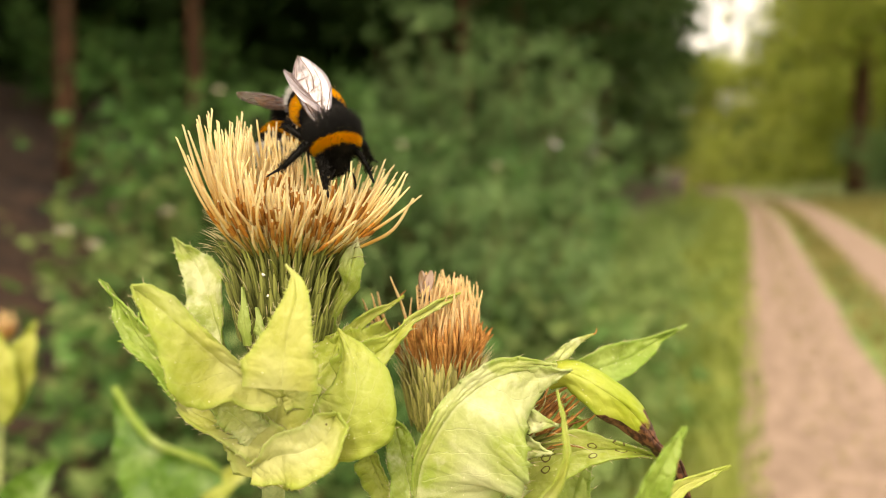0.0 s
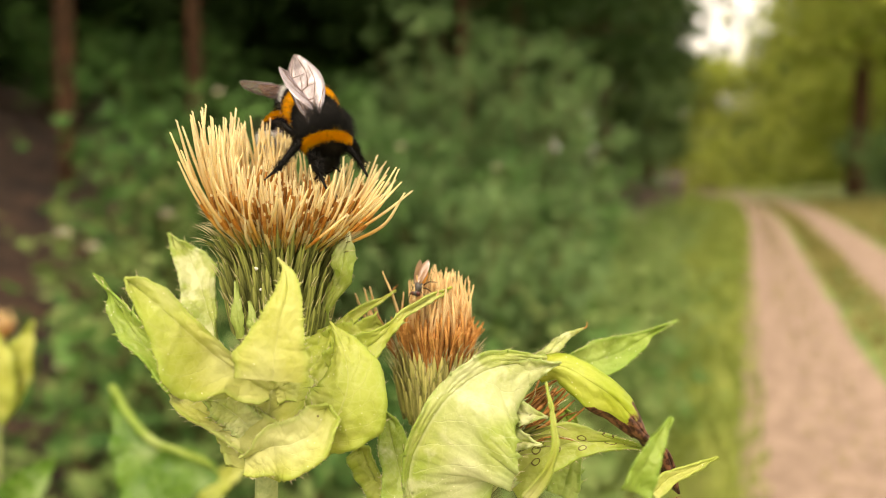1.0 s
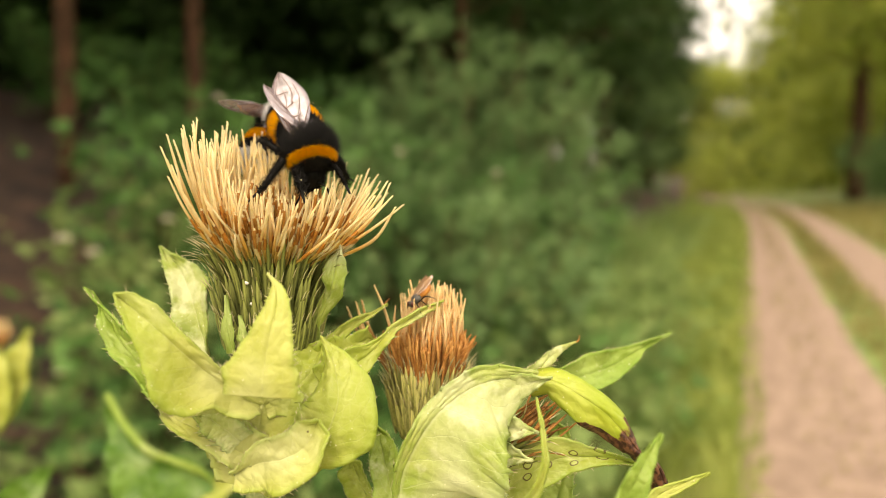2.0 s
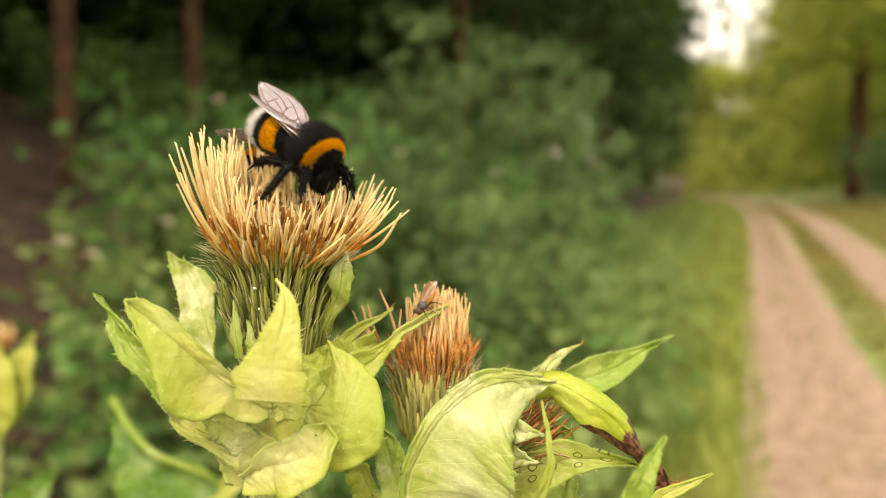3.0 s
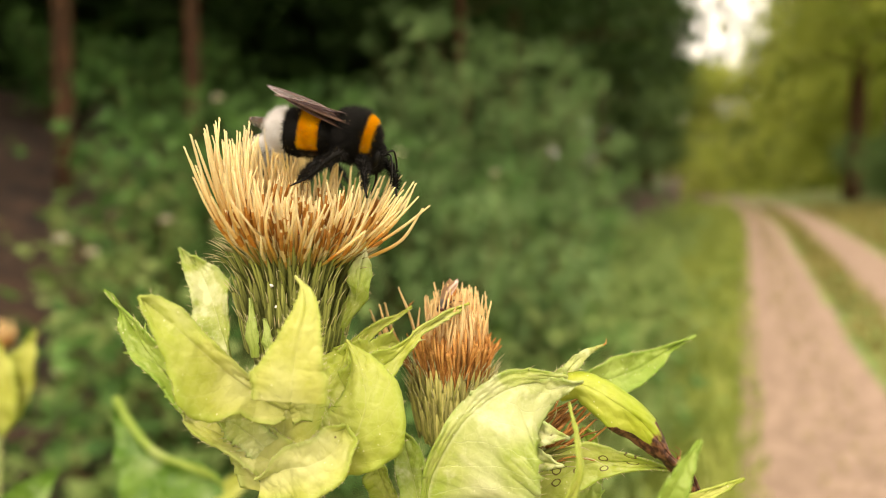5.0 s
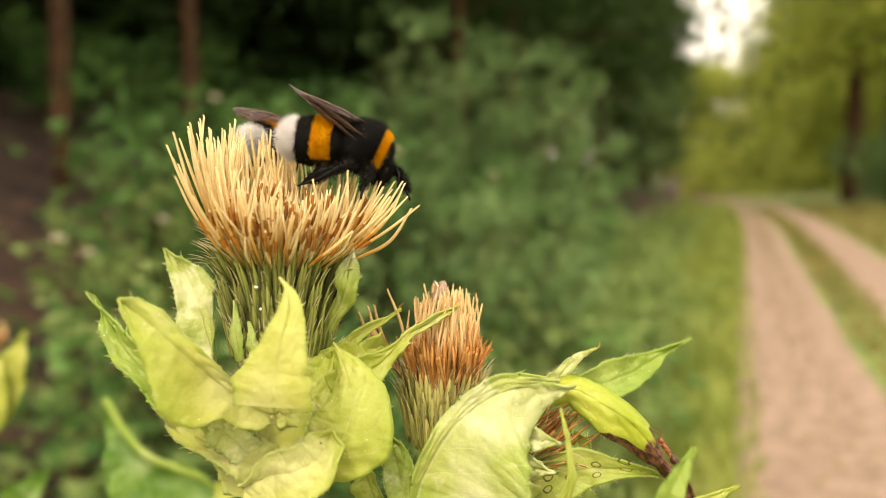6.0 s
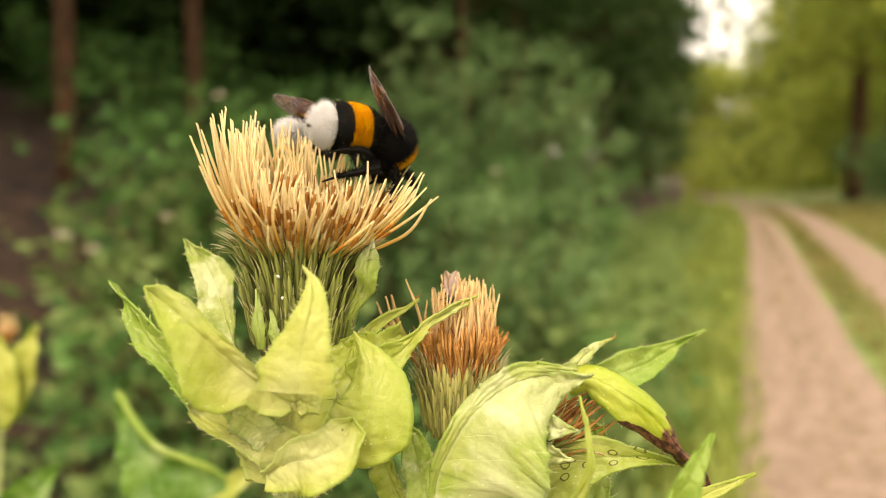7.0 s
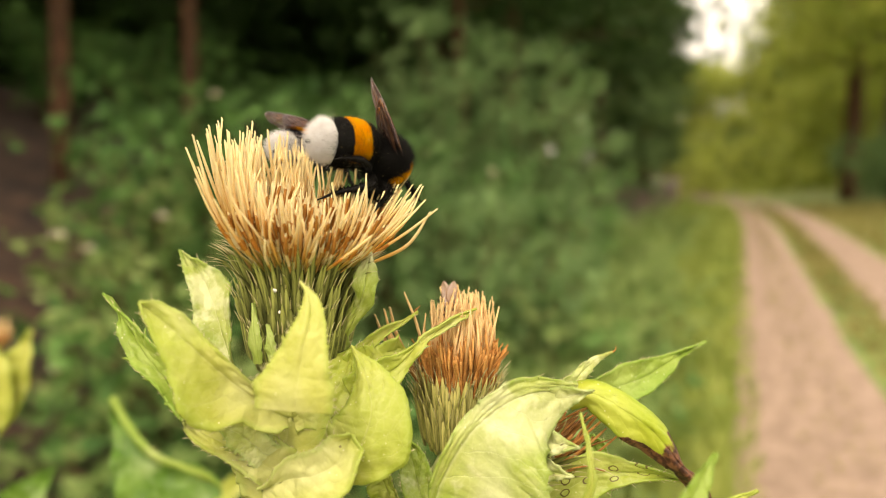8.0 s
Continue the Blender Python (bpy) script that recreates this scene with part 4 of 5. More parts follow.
leaf("leaf", [mm(-30.5, 100.5, -24.2), mm(-32.5, 102.9, -20.3), mm(-34.6, 105.4, -15.9), mm(-37.4, 108.7, -12.6), mm(-40.2, 111.0, -10.3)], [3.5, 3.5, 3.5, 3.1, 2.3, 2, 1.7, 1.2, 0.05], [0.34, 0.87, 1.5, 2.3, 3.2, 2.7, 1.5, 0.38, 0.05], LEAF_WHITE, thistle, cup=0.9, seed=1, wave=0.5, tooth_count=16, teeth=0.11)
leaf("leaf", [mm(-21.6, 93.0, -29.0), mm(-24.9, 89.3, -25.2), mm(-28.1, 86.7, -21.3), mm(-31.0, 85.1, -17.8), mm(-33.9, 84.9, -15.0), mm(-36.2, 85.5, -13.6)], [1.1, 2.7, 3.2, 3.2, 5.8, 6.6, 6.3, 4.6, 3.2, 2.3, 1.3, 0.05], [1.1, 1.1, 1.2, 1.1, 1.1, 1.4, 1.4, 1.6, 1.9, 2, 1.4, 0.05], LEAF_PALE, thistle, face=(0.1, -0.85, 0.55), cup=0.7, seed=2, wave=0.5, tooth_count=22, teeth=0.09)
leaf("leaf", [mm(-32.8, 92.0, -28.3), mm(-37.2, 93.5, -23.8), mm(-40.9, 95.9, -20.4), mm(-43.5, 98.2, -17.5), mm(-46.1, 100.4, -15.3)], [1.1, 1.1, 0.92, 1.4, 1.9, 1.5, 0.76, 0.21, 0.05], [2.2, 2.3, 2.5, 2.1, 1.8, 1.4, 0.52, 0.11, 0.05], LEAF_GREEN, thistle, cup=1.2, seed=3, wave=0.7, tooth_count=15, teeth=0.13)
leaf("leaf", [mm(-18.4, 81.4, -24.4), mm(-18.1, 81.3, -21.1), mm(-17.6, 82.1, -17.5), mm(-17.0, 83.4, -14.2), mm(-17.5, 84.7, -12.2), mm(-18.5, 85.8, -10.9)], [4.3, 4.3, 4.7, 3.6, 3, 2.3, 1.9, 1.5, 1.2, 0.63, 0.051, 0.05], [3.8, 3.8, 3.9, 3.2, 2.9, 2.6, 2.2, 1.8, 1.3, 0.91, 0.45, 0.05], LEAF_PALE, thistle, face=(0.1, -0.9, 0.45), cup=-0.4, seed=4, wave=0.22, tooth_count=26, teeth=0.09)
leaf("leaf", [mm(-16.2, 90.2, -35.9), mm(-12.9, 88.6, -31.9), mm(-11.1, 89.1, -27.8), mm(-11.7, 91.5, -23.8), mm(-13.9, 94.9, -20.4)], [3.2, 3.8, 4.3, 4.5, 4.5, 4.2, 3.7, 2.9, 1.9, 1.2, 0.63, 0.05], [2.2, 2.2, 3.3, 4.7, 5.8, 5.3, 4.5, 4.1, 2.9, 1.9, 0.89, 0.05], LEAF_PALE, thistle, cup=-1.0, seed=5, wave=0.55, tooth_count=24, teeth=0.05)
leaf("leaf", [mm(-23.9, 89.1, -36.5), mm(-20.4, 86.9, -34.3), mm(-17.4, 86.0, -33.4), mm(-14.8, 86.6, -32.2), mm(-13.4, 88.8, -29.8)], [0.46, 0.46, 0.8, 1.8, 2.6, 2.8, 2.8, 2.8, 2.7, 2.2, 0.08], [1.6, 2.5, 2.7, 3.2, 3.6, 4, 3.6, 3.3, 2.1, 2.1, 0.08], LEAF_PALE, thistle, cup=1.1, seed=6, wave=0.45, tooth_count=18, teeth=0.09)
leaf("leaf", [mm(-13.8, 94.2, -26.9), mm(-10.7, 96.4, -25.1), mm(-8.0, 97.6, -23.3), mm(-6.1, 98.8, -21.5), mm(-3.7, 100.0, -19.7), mm(-1.1, 102.1, -18.4), mm(1.6, 104.2, -17.6)], [2.6, 2.6, 2.5, 2, 1, 0.37, 0.66, 0.34, 0.31, 0.29, 0.05], [2.7, 2.7, 2.3, 1.9, 1.1, 1, 0.47, 0.63, 0.69, 0.48, 0.05], LEAF_PALE, thistle, cup=0.7, seed=7, tooth_count=9, teeth=0.06, wave=0.5)
leaf("leaf", [mm(-17.4, 98.3, -25.6), mm(-14.1, 99.6, -22.8), mm(-10.9, 100.9, -20.3), mm(-8.1, 102.1, -18.8), mm(-6.4, 104.2, -18.1)], [2, 2, 1.4, 0.82, 0.7, 0.59, 0.37, 0.067, 0.05], [2.6, 2.6, 1.9, 1.2, 0.78, 0.58, 0.48, 0.22, 0.05], LEAF_PALE, thistle, cup=0.5, seed=8, tooth_count=7, teeth=0.08, wave=0.4)
leaf("leaf", [mm(-15.7, 96.2, -27.2), mm(-12.8, 97.9, -24.9), mm(-9.9, 99.6, -23.1), mm(-7.6, 101.7, -22.3)], [3.8, 3.8, 3.6, 3.4, 3, 2.4, 1.9, 1.6, 0.05], [2.8, 2.8, 2.7, 2.6, 2.4, 2.1, 1.8, 1.3, 0.05], LEAF_PALE, thistle, cup=0.6, seed=11, tooth_count=9, teeth=0.14, wave=0.7)
leaf("leaf", [mm(-17.4, 99.5, -24.2), mm(-16.1, 98.9, -20.7), mm(-15.0, 98.1, -18.5), mm(-13.3, 97.4, -15.8), mm(-12.5, 96.1, -13.6), mm(-12.2, 96.8, -11.5), mm(-11.8, 99.1, -8.9)], [1.3, 1.3, 1.4, 1.6, 1.7, 1.2, 1.3, 1.6, 1.4, 0.92, 0.05], [1.1, 1.2, 1.2, 0.74, 0.74, 0.99, 1.5, 1.3, 1.5, 1.1, 0.05], LEAF_WHITE, thistle, face=(0.0, -0.85, 0.5), face_end=(0.2, -0.8, 0.55), cup=-0.7, seed=9, wave=0.4, teeth=0.05)
leaf("leaf", [mm(-22.5, 92.2, -35.8), mm(-25.5, 91.0, -33.5), mm(-28.6, 90.7, -31.6), mm(-31.8, 91.8, -30.5), mm(-34.4, 93.9, -29.8)], [2.1, 2.2, 1.9, 1.6, 1.5, 1.5, 1.3, 0.88, 0.05], [3.3, 3.3, 3.7, 4.1, 4.1, 3.6, 2.8, 1.9, 0.05], LEAF_PALE, thistle, cup=0.9, seed=10, wave=0.4, tooth_count=11, teeth=0.10, face=(0, -0.8, 0.4))
leaf("leaf", [mm(-23.9, 91.5, -33.3), mm(-25.6, 90.2, -31.0), mm(-27.2, 89.9, -29.7), mm(-28.9, 90.4, -29.4)], [1.8, 1.8, 1.7, 1.7, 1.7, 1.7, 1.6, 1, 0.05], [1.9, 1.9, 2, 2.1, 2.3, 1.9, 1.6, 0.69, 0.05], LEAF_WHITE, thistle, cup=0.6, seed=24, wave=0.3, tooth_count=8, teeth=0.2)
leaf("leaf", [mm(-3.9, 92.4, -43.5), mm(-5.0, 94.7, -40.7), mm(-6.1, 97.1, -37.4), mm(-7.0, 99.4, -34.2)], [3, 3, 2.4, 2, 2, 2, 1.6, 1, 0.05], [2.1, 1.9, 1.8, 1.7, 2, 2.1, 1.9, 1.3, 0.05], LEAF_WHITE, thistle, cup=0.8, seed=12, wave=0.5, teeth=0.04)
leaf("leaf", [mm(-6.7, 95.3, -44.9), mm(-8.9, 96.7, -41.5), mm(-10.7, 98.0, -38.1)], [2, 2, 2, 2, 2.1, 2.2, 2.3, 2.3, 0.08], [1.2, 1.1, 0.96, 0.87, 0.94, 0.96, 0.95, 1.2, 0.08], LEAF_PALE, thistle, cup=0.6, seed=13, wave=0.6, teeth=0.05)
leaf("leaf", [mm(-23.6, 91.9, -39.4), mm(-22.6, 92.8, -35.3), mm(-21.8, 93.7, -31.1), mm(-21.4, 95.7, -26.8)], [3.1, 4.4, 5.5, 6.3, 7.1, 7.7, 7.6, 7.5, 0.08], [4.1, 4.1, 4.3, 4.6, 4.9, 5.3, 5.6, 5.8, 0.08], LEAF_PALE, thistle, cup=1.6, seed=23, wave=0.35, face=(-0.1, -0.8, 0.6))
leaf("leaf", [mm(-21.3, 93.9, -29.2), mm(-17.7, 93.6, -27.4), mm(-15.4, 95.4, -25.2), mm(-14.2, 98.7, -22.0)], [1.1, 1.7, 2.2, 2.5, 2.9, 3.1, 3, 2.2, 0.05], [1.9, 1.9, 3, 3.6, 3, 2.1, 1.2, 0.57, 0.05], LEAF_PALE, thistle, cup=0.6, seed=25, wave=0.6, tooth_count=10, teeth=0.08)
leaf("outer_bract", [mm(-24.9, 92.3, -22.0), mm(-25.4, 92.3, -18.2), mm(-25.8, 93.5, -14.7)], [0.57, 0.57, 0.92, 0.64, 0.27, 0.14, 0.05], [0.24, 0.46, 0.68, 0.6, 0.44, 0.22, 0.05], LEAF_GREEN, thistle, cup=-0.4, seed=61, wave=0.15, tooth_count=12, teeth=0.03)
leaf("outer_bract", [mm(-23.1, 92.1, -21.5), mm(-23.5, 92.2, -19.3), mm(-24.0, 92.8, -17.2)], [0.55, 0.55, 0.75, 0.48, 0.2, 0.054, 0.05], [0.17, 0.34, 0.41, 0.44, 0.46, 0.28, 0.05], LEAF_GREEN, thistle, cup=-0.4, seed=62, wave=0.15, tooth_count=12, teeth=0.03)
# the leaves about the withered head
for i, (a, b, c) in enumerate(((mm(8.4, 93.1, -27.9), mm(11.9, 92.2, -26.2), mm(15.6, 90.4, -24.6)), (mm(7.3, 92.7, -31.2), mm(10.8, 91.7, -31.6), mm(13.9, 89.7, -31.4)), (mm(5.9, 92.4, -34.0), mm(9.7, 91.3, -34.8), mm(13.2, 89.3, -34.9)), (mm(3.7, 92.0, -38.4), mm(7.2, 90.9, -39.0), mm(10.0, 88.9, -39.2)))):
    leaf("lobe", [a, b, c], [3.0, 1.5, 0.04], [3.0, 1.4, 0.04], LEAF_WHITE, thistle, cup=0.5, teeth=0.12, tooth_count=4, wave=0.6, seed=50 + i, rows=24, cols=8, label="spine-tipped lobe of the folded leaf")
leaf("leaf", [mm(-3.0, 90.3, -44.7), mm(-3.1, 89.1, -36.8), mm(0.7, 88.9, -29.5), mm(6.4, 90.3, -25.5), mm(14.2, 93.4, -25.1)], [0.8, 1.0, 1.6, 2.0, 0.6], [9.0, 12.5, 12.0, 8.5, 0.8], LEAF_WHITE, thistle, cup=0.5, teeth=0.3, tooth_count=7, wave=0.7, seed=14, rows=140, cols=30)
leaf("leaf", [mm(12.7, 93.2, -26.3), mm(15.8, 92.3, -25.6), mm(19.2, 91.1, -27.1), mm(22.3, 90.4, -29.1), mm(24.7, 90.2, -31.7), mm(26.8, 89.9, -34.3), mm(29.0, 89.9, -36.0), mm(30.7, 89.6, -41.4)], [1.2, 1.4, 1.8, 1.9, 1.8, 1.7, 1.6, 1, 0.4, 0.19, 0.46, 0.55, 0.08], [1.7, 1.7, 2.2, 2.5, 3.1, 2.9, 2.3, 1.8, 0.86, 1.5, 1.5, 1.1, 0.08], LEAF_TIP, thistle, cup=-1.5, seed=15, wave=0.5, tooth_count=9, teeth=0.05)
leaf("leaf", [mm(18.3, 106.0, -29.5), mm(23.6, 108.0, -29.0), mm(28.6, 111.2, -28.1), mm(33.6, 114.4, -26.2), mm(38.2, 117.5, -24.9)], [1.4, 2.3, 3, 2.7, 2.2, 1.4, 0.68, 0.29, 0.05], [3.1, 3.1, 2.5, 2.4, 1.8, 1.3, 0.46, 0.16, 0.05], LEAF_GREEN, thistle, cup=0.9, seed=16, teeth=0.03, wave=0.4)
leaf("leaf", [mm(9.5, 95.6, -42.5), mm(13.1, 94.4, -38.9), mm(17.0, 93.7, -36.4), mm(20.6, 93.2, -35.9), mm(23.8, 93.2, -36.1), mm(27.4, 93.1, -36.9)], [2.3, 2.3, 2.6, 3, 3.1, 2.9, 2, 1.2, 0.72, 0.47, 0.05], [2.6, 2.6, 2.6, 2.4, 2.5, 2.3, 1.8, 1.2, 0.77, 0.31, 0.05], LEAF_RINGED, thistle, cup=0.9, wave=0.3, seed=17, teeth=0.03)
leaf("leaf", [mm(14.0, 100.1, -27.7), mm(16.3, 101.9, -25.6), mm(18.3, 103.0, -24.2), mm(19.7, 103.6, -23.6), mm(21.0, 104.1, -23.2)], [1.7, 1.3, 0.9, 0.78, 0.76, 0.56, 0.36, 0.14, 0.05], [1.7, 1.7, 1.4, 1.1, 0.85, 0.57, 0.39, 0.18, 0.05], LEAF_WHITE, thistle, seed=18, teeth=0.04, wave=0.3)
leaf("leaf", [mm(10.7, 81.9, -38.5), mm(12.6, 80.8, -35.0), mm(13.5, 80.6, -31.9), mm(13.4, 81.9, -28.8), mm(13.0, 85.3, -25.7)], [0.84, 0.72, 0.66, 0.6, 0.43, 0.35, 0.21, 0.11, 0.05], [0.66, 0.66, 0.5, 0.31, 0.26, 0.17, 0.13, 0.057, 0.05], LEAF_PALE, thistle, cup=0.3, seed=19, wave=0.2, teeth=0.02)
leaf("leaf", [mm(21.0, 75.3, -34.7), mm(22.1, 75.1, -31.5), mm(23.4, 75.8, -29.4), mm(25.3, 77.5, -27.4)], [1.4, 1.3, 1.2, 1.1, 0.89, 0.73, 0.47, 0.23, 0.05], [1.8, 1.8, 1.7, 1.5, 1.3, 1.1, 0.76, 0.38, 0.05], LEAF_GREEN, thistle, cup=0.4, seed=20, teeth=0.02, wave=0.3)
leaf("leaf", [mm(26.1, 85.8, -39.6), mm(28.5, 87.0, -38.2), mm(31.6, 88.1, -37.3), mm(34.8, 88.2, -36.0)], [0.87, 0.87, 1, 0.67, 0.54, 0.46, 0.29, 0.14, 0.05], [0.97, 0.97, 0.95, 0.84, 0.78, 0.67, 0.51, 0.25, 0.05], LEAF_PALE, thistle, cup=0.3, seed=21, teeth=0.02, wave=0.2)
leaf("leaf", [mm(17.2, 98.3, -45.5), mm(18.4, 98.7, -41.6), mm(18.8, 100.0, -38.1), mm(18.1, 102.4, -34.5)], [2, 2.4, 2.7, 2.8, 3, 3, 2.8, 1.5, 0.05], [2, 2, 1.5, 1.3, 1.4, 1.7, 1.3, 1.2, 0.05], LEAF_GREEN, thistle, cup=0.6, seed=22, wave=0.5)
LINT = surface("white_lint", (0.75, 0.74, 0.70), (0.92, 0.91, 0.88), 900, 0.8, 0.2)
for a, r in ((mm(-23.2, 93.9, -13.2), 0.32), (mm(-22.6, 93.9, -15.9), 0.26), (mm(-22.2, 94.0, -13.6), 0.18)):
    v, f = ball((0, 0, 0), (r, r * 0.6, r * 0.8), 8, 5)
    part("lint", mesh_of("lint", [a + Vector((q.x * (1 + 0.4 * noise.noise(q * 9)), q.y, q.z)) / 1000 for q in v], f), LINT, thistle, "white speck of lint")
# leaf stalks and the dry curled tip of a narrow leaf
for a, b, c in ((mm(-22.9, 99.0, -26.0), mm(-20.8, 92.0, -25.0), mm(-18.6, 84.6, -22.3)), (mm(-23.4, 98.4, -33.5), mm(-20.5, 94.0, -35.5), mm(-16.2, 90.3, -35.9)), (mm(-23.8, 98.2, -36.5), mm(-24.2, 94.0, -37.5), mm(-23.8, 89.2, -36.5))):
    stem([a, b, c], [0.0012, 0.0009, 0.0004], thistle, "leaf_stalk")
part("dry_tip", mesh_of("dry_tip", *tube([mm(-6.6, 103.9, -18.3), mm(-6.3, 104.2, -17.6), mm(-5.6, 104.5, -16.9)], [0.00022, 0.00016, 0.00003], 5, 6)), DRIED, thistle, "dark dry curled leaf tip")
part("dry_tip", mesh_of("dry_tip", *tube([mm(19.9, 103.7, -23.5), mm(20.6, 104.0, -23.3), mm(21.4, 104.2, -23.0), mm(21.5, 104.2, -22.2)], [0.00020, 0.00012, 0.00010, 0.00003], 5, 8)), DRIED, thistle, "dark dry curled leaf tip")


# ---------------------------------------------------------------- bumblebee
def fur_on(bands, length, rng, lean, per_mm2=85, thick=0.036):
    """Hairs on a body: bands is a list of (point and normal sampler, area). Millimetres in, metres out."""
    verts, faces = [], []
    for sample, area in bands:
        for i in range(int(area * per_mm2)):
            p, n = sample(rng)
            d = (n + lean + Vector((rng.gauss(0, 0.36), rng.gauss(0, 0.36), rng.gauss(0, 0.36)))).normalized()
            h = length * rng.uniform(0.5, 1.35)
            a = d.orthogonal().normalized()
            b = d.cross(a)
            t = thick * rng.uniform(0.7, 1.3)
            base = len(verts)
            root = p - n * 0.1
            bow = lean * (0.35 * h)
            verts += [(root + a * t) / 1000, (root - a * t * 0.5 + b * t * 0.87) / 1000, (root - a * t * 0.5 - b * t * 0.87) / 1000, (root + d * h + bow) / 1000]
            faces += [(base, base + 1, base + 3), (base + 1, base + 2, base + 3), (base + 2, base, base + 3)]
    return mesh_of("fur", verts, faces, True)


def on_body(centre, radii, low, high, shape=None, top=None):
    """A sampler of places on a rounded body between two x values; top: only above this share of its height."""
    c = Vector(centre)

    def sample(rng):
        while True:
            x = rng.uniform(max(-0.999, (low - c.x) / radii[0]), min(0.999, (high - c.x) / radii[0]))
            s = math.sqrt(1 - x * x)
            if rng.random() > s + 0.25:
                continue
            a = rng.uniform(0, 2 * math.pi)
            if top is not None and math.sin(a) < top:
                continue
            k = shape(x) if shape else 1
            p = Vector((x * radii[0], math.cos(a) * s * k * radii[1], math.sin(a) * s * k * radii[2]))
            n = Vector((x / radii[0], math.cos(a) * s / radii[1], math.sin(a) * s / radii[2])).normalized()
            return c + p, n
    return sample


def limb(points, radii, flat=1.0):
    return tube([Vector(p) / 1000 for p in points], [r / 1000 for r in radii], 7, 16, flat)


def wing_mesh(length, wide, name):
    """A wing from its hinge along -x, its broad blade to -y, slightly folded; thin but solid. Millimetres."""
    n, w = 22, 8
    verts, faces = [], []
    for i in range(n + 1):
        u = i / n
        front = wide * 0.20 * math.sin(math.pi * min(1, u * 0.98)) ** 0.7 - wide * 0.22 * max(0.0, (u - 0.7) / 0.3) ** 2
        rear = wide * 0.80 * math.sin(math.pi * (0.10 + 0.90 * u ** 1.25)) ** 0.75 + wide * 0.22 * max(0.0, (u - 0.7) / 0.3) ** 2 + 0.03
        for k in range(w + 1):
            v = k / w
            y = front * (1 - v) - rear * v
            z = 0.25 * math.sin(v * 9 + u * 3) * v * 0.35 + 0.8 * (u - 0.3) * v * 0.4
            verts.append(Vector((-length * u, y, z)) / 1000)
    for i in range(n):
        for k in range(w):
            a = i * (w + 1) + k
            faces.append((a, a + 1, a + w + 2, a + w + 1))
    return mesh_of(name, verts, faces), verts, n, w


def wing(name, parent, length, wide, m, mirror=False, skin=None):
    me, verts, n, w = wing_mesh(length, wide, name)
    if mirror:
        for q in me.vertices:
            q.co.y = -q.co.y
        verts = [Vector((q.x, -q.y, q.z)) for q in verts]
        me.flip_normals()
    ob = part(name, me, skin or WING, parent, "smoky translucent wing with brown veins", m)
    solid = ob.modifiers.new("thickness", 'SOLIDIFY')
    solid.thickness = 0.00003
    at = lambda u, v: verts[int(round(u * n)) * (w + 1) + int(round(v * w))]  # noqa: E731
    runs = [[at(0, 0), at(0.3, 0), at(0.6, 0), at(0.9, 0.1)], [at(0.02, 0.4), at(0.3, 0.3), at(0.6, 0.35), at(0.92, 0.4)],
            [at(0.05, 0.6), at(0.3, 0.6), at(0.55, 0.7), at(0.8, 0.85)], [at(0.45, 0.3), at(0.5, 0.5), at(0.52, 0.7)],
            [at(0.68, 0.1), at(0.68, 0.35), at(0.7, 0.7)], [at(0.05, 0.8), at(0.25, 0.85), at(0.45, 0.95)],
            [at(0.05, 0.25), at(0.35, 0.15), at(0.7, 0.12), at(0.95, 0.25)], [at(0.5, 0.55), at(0.7, 0.62), at(0.95, 0.65)], [at(0.3, 0.3), at(0.32, 0.6), at(0.36, 0.9)]]
    part("venation", mesh_of("venation", *joined([tube(r, [0.0000075 * length, 0.000006 * length, 0.000004 * length], 5, 10) for r in runs])), VEIN, ob)
    return ob


def tail_shape(x):
    return 1.0 + 0.10 * x if x > 0 else 1.0 + 0.05 * x


ABDOMEN = ((-4.2, 0, -0.3), (5.1, 3.7, 3.25))
THORAX = ((3.0, 0, 0.6), (3.3, 3.4, 3.2))
HEAD = ((6.2, 0, -1.6), (1.6, 1.95, 2.2))


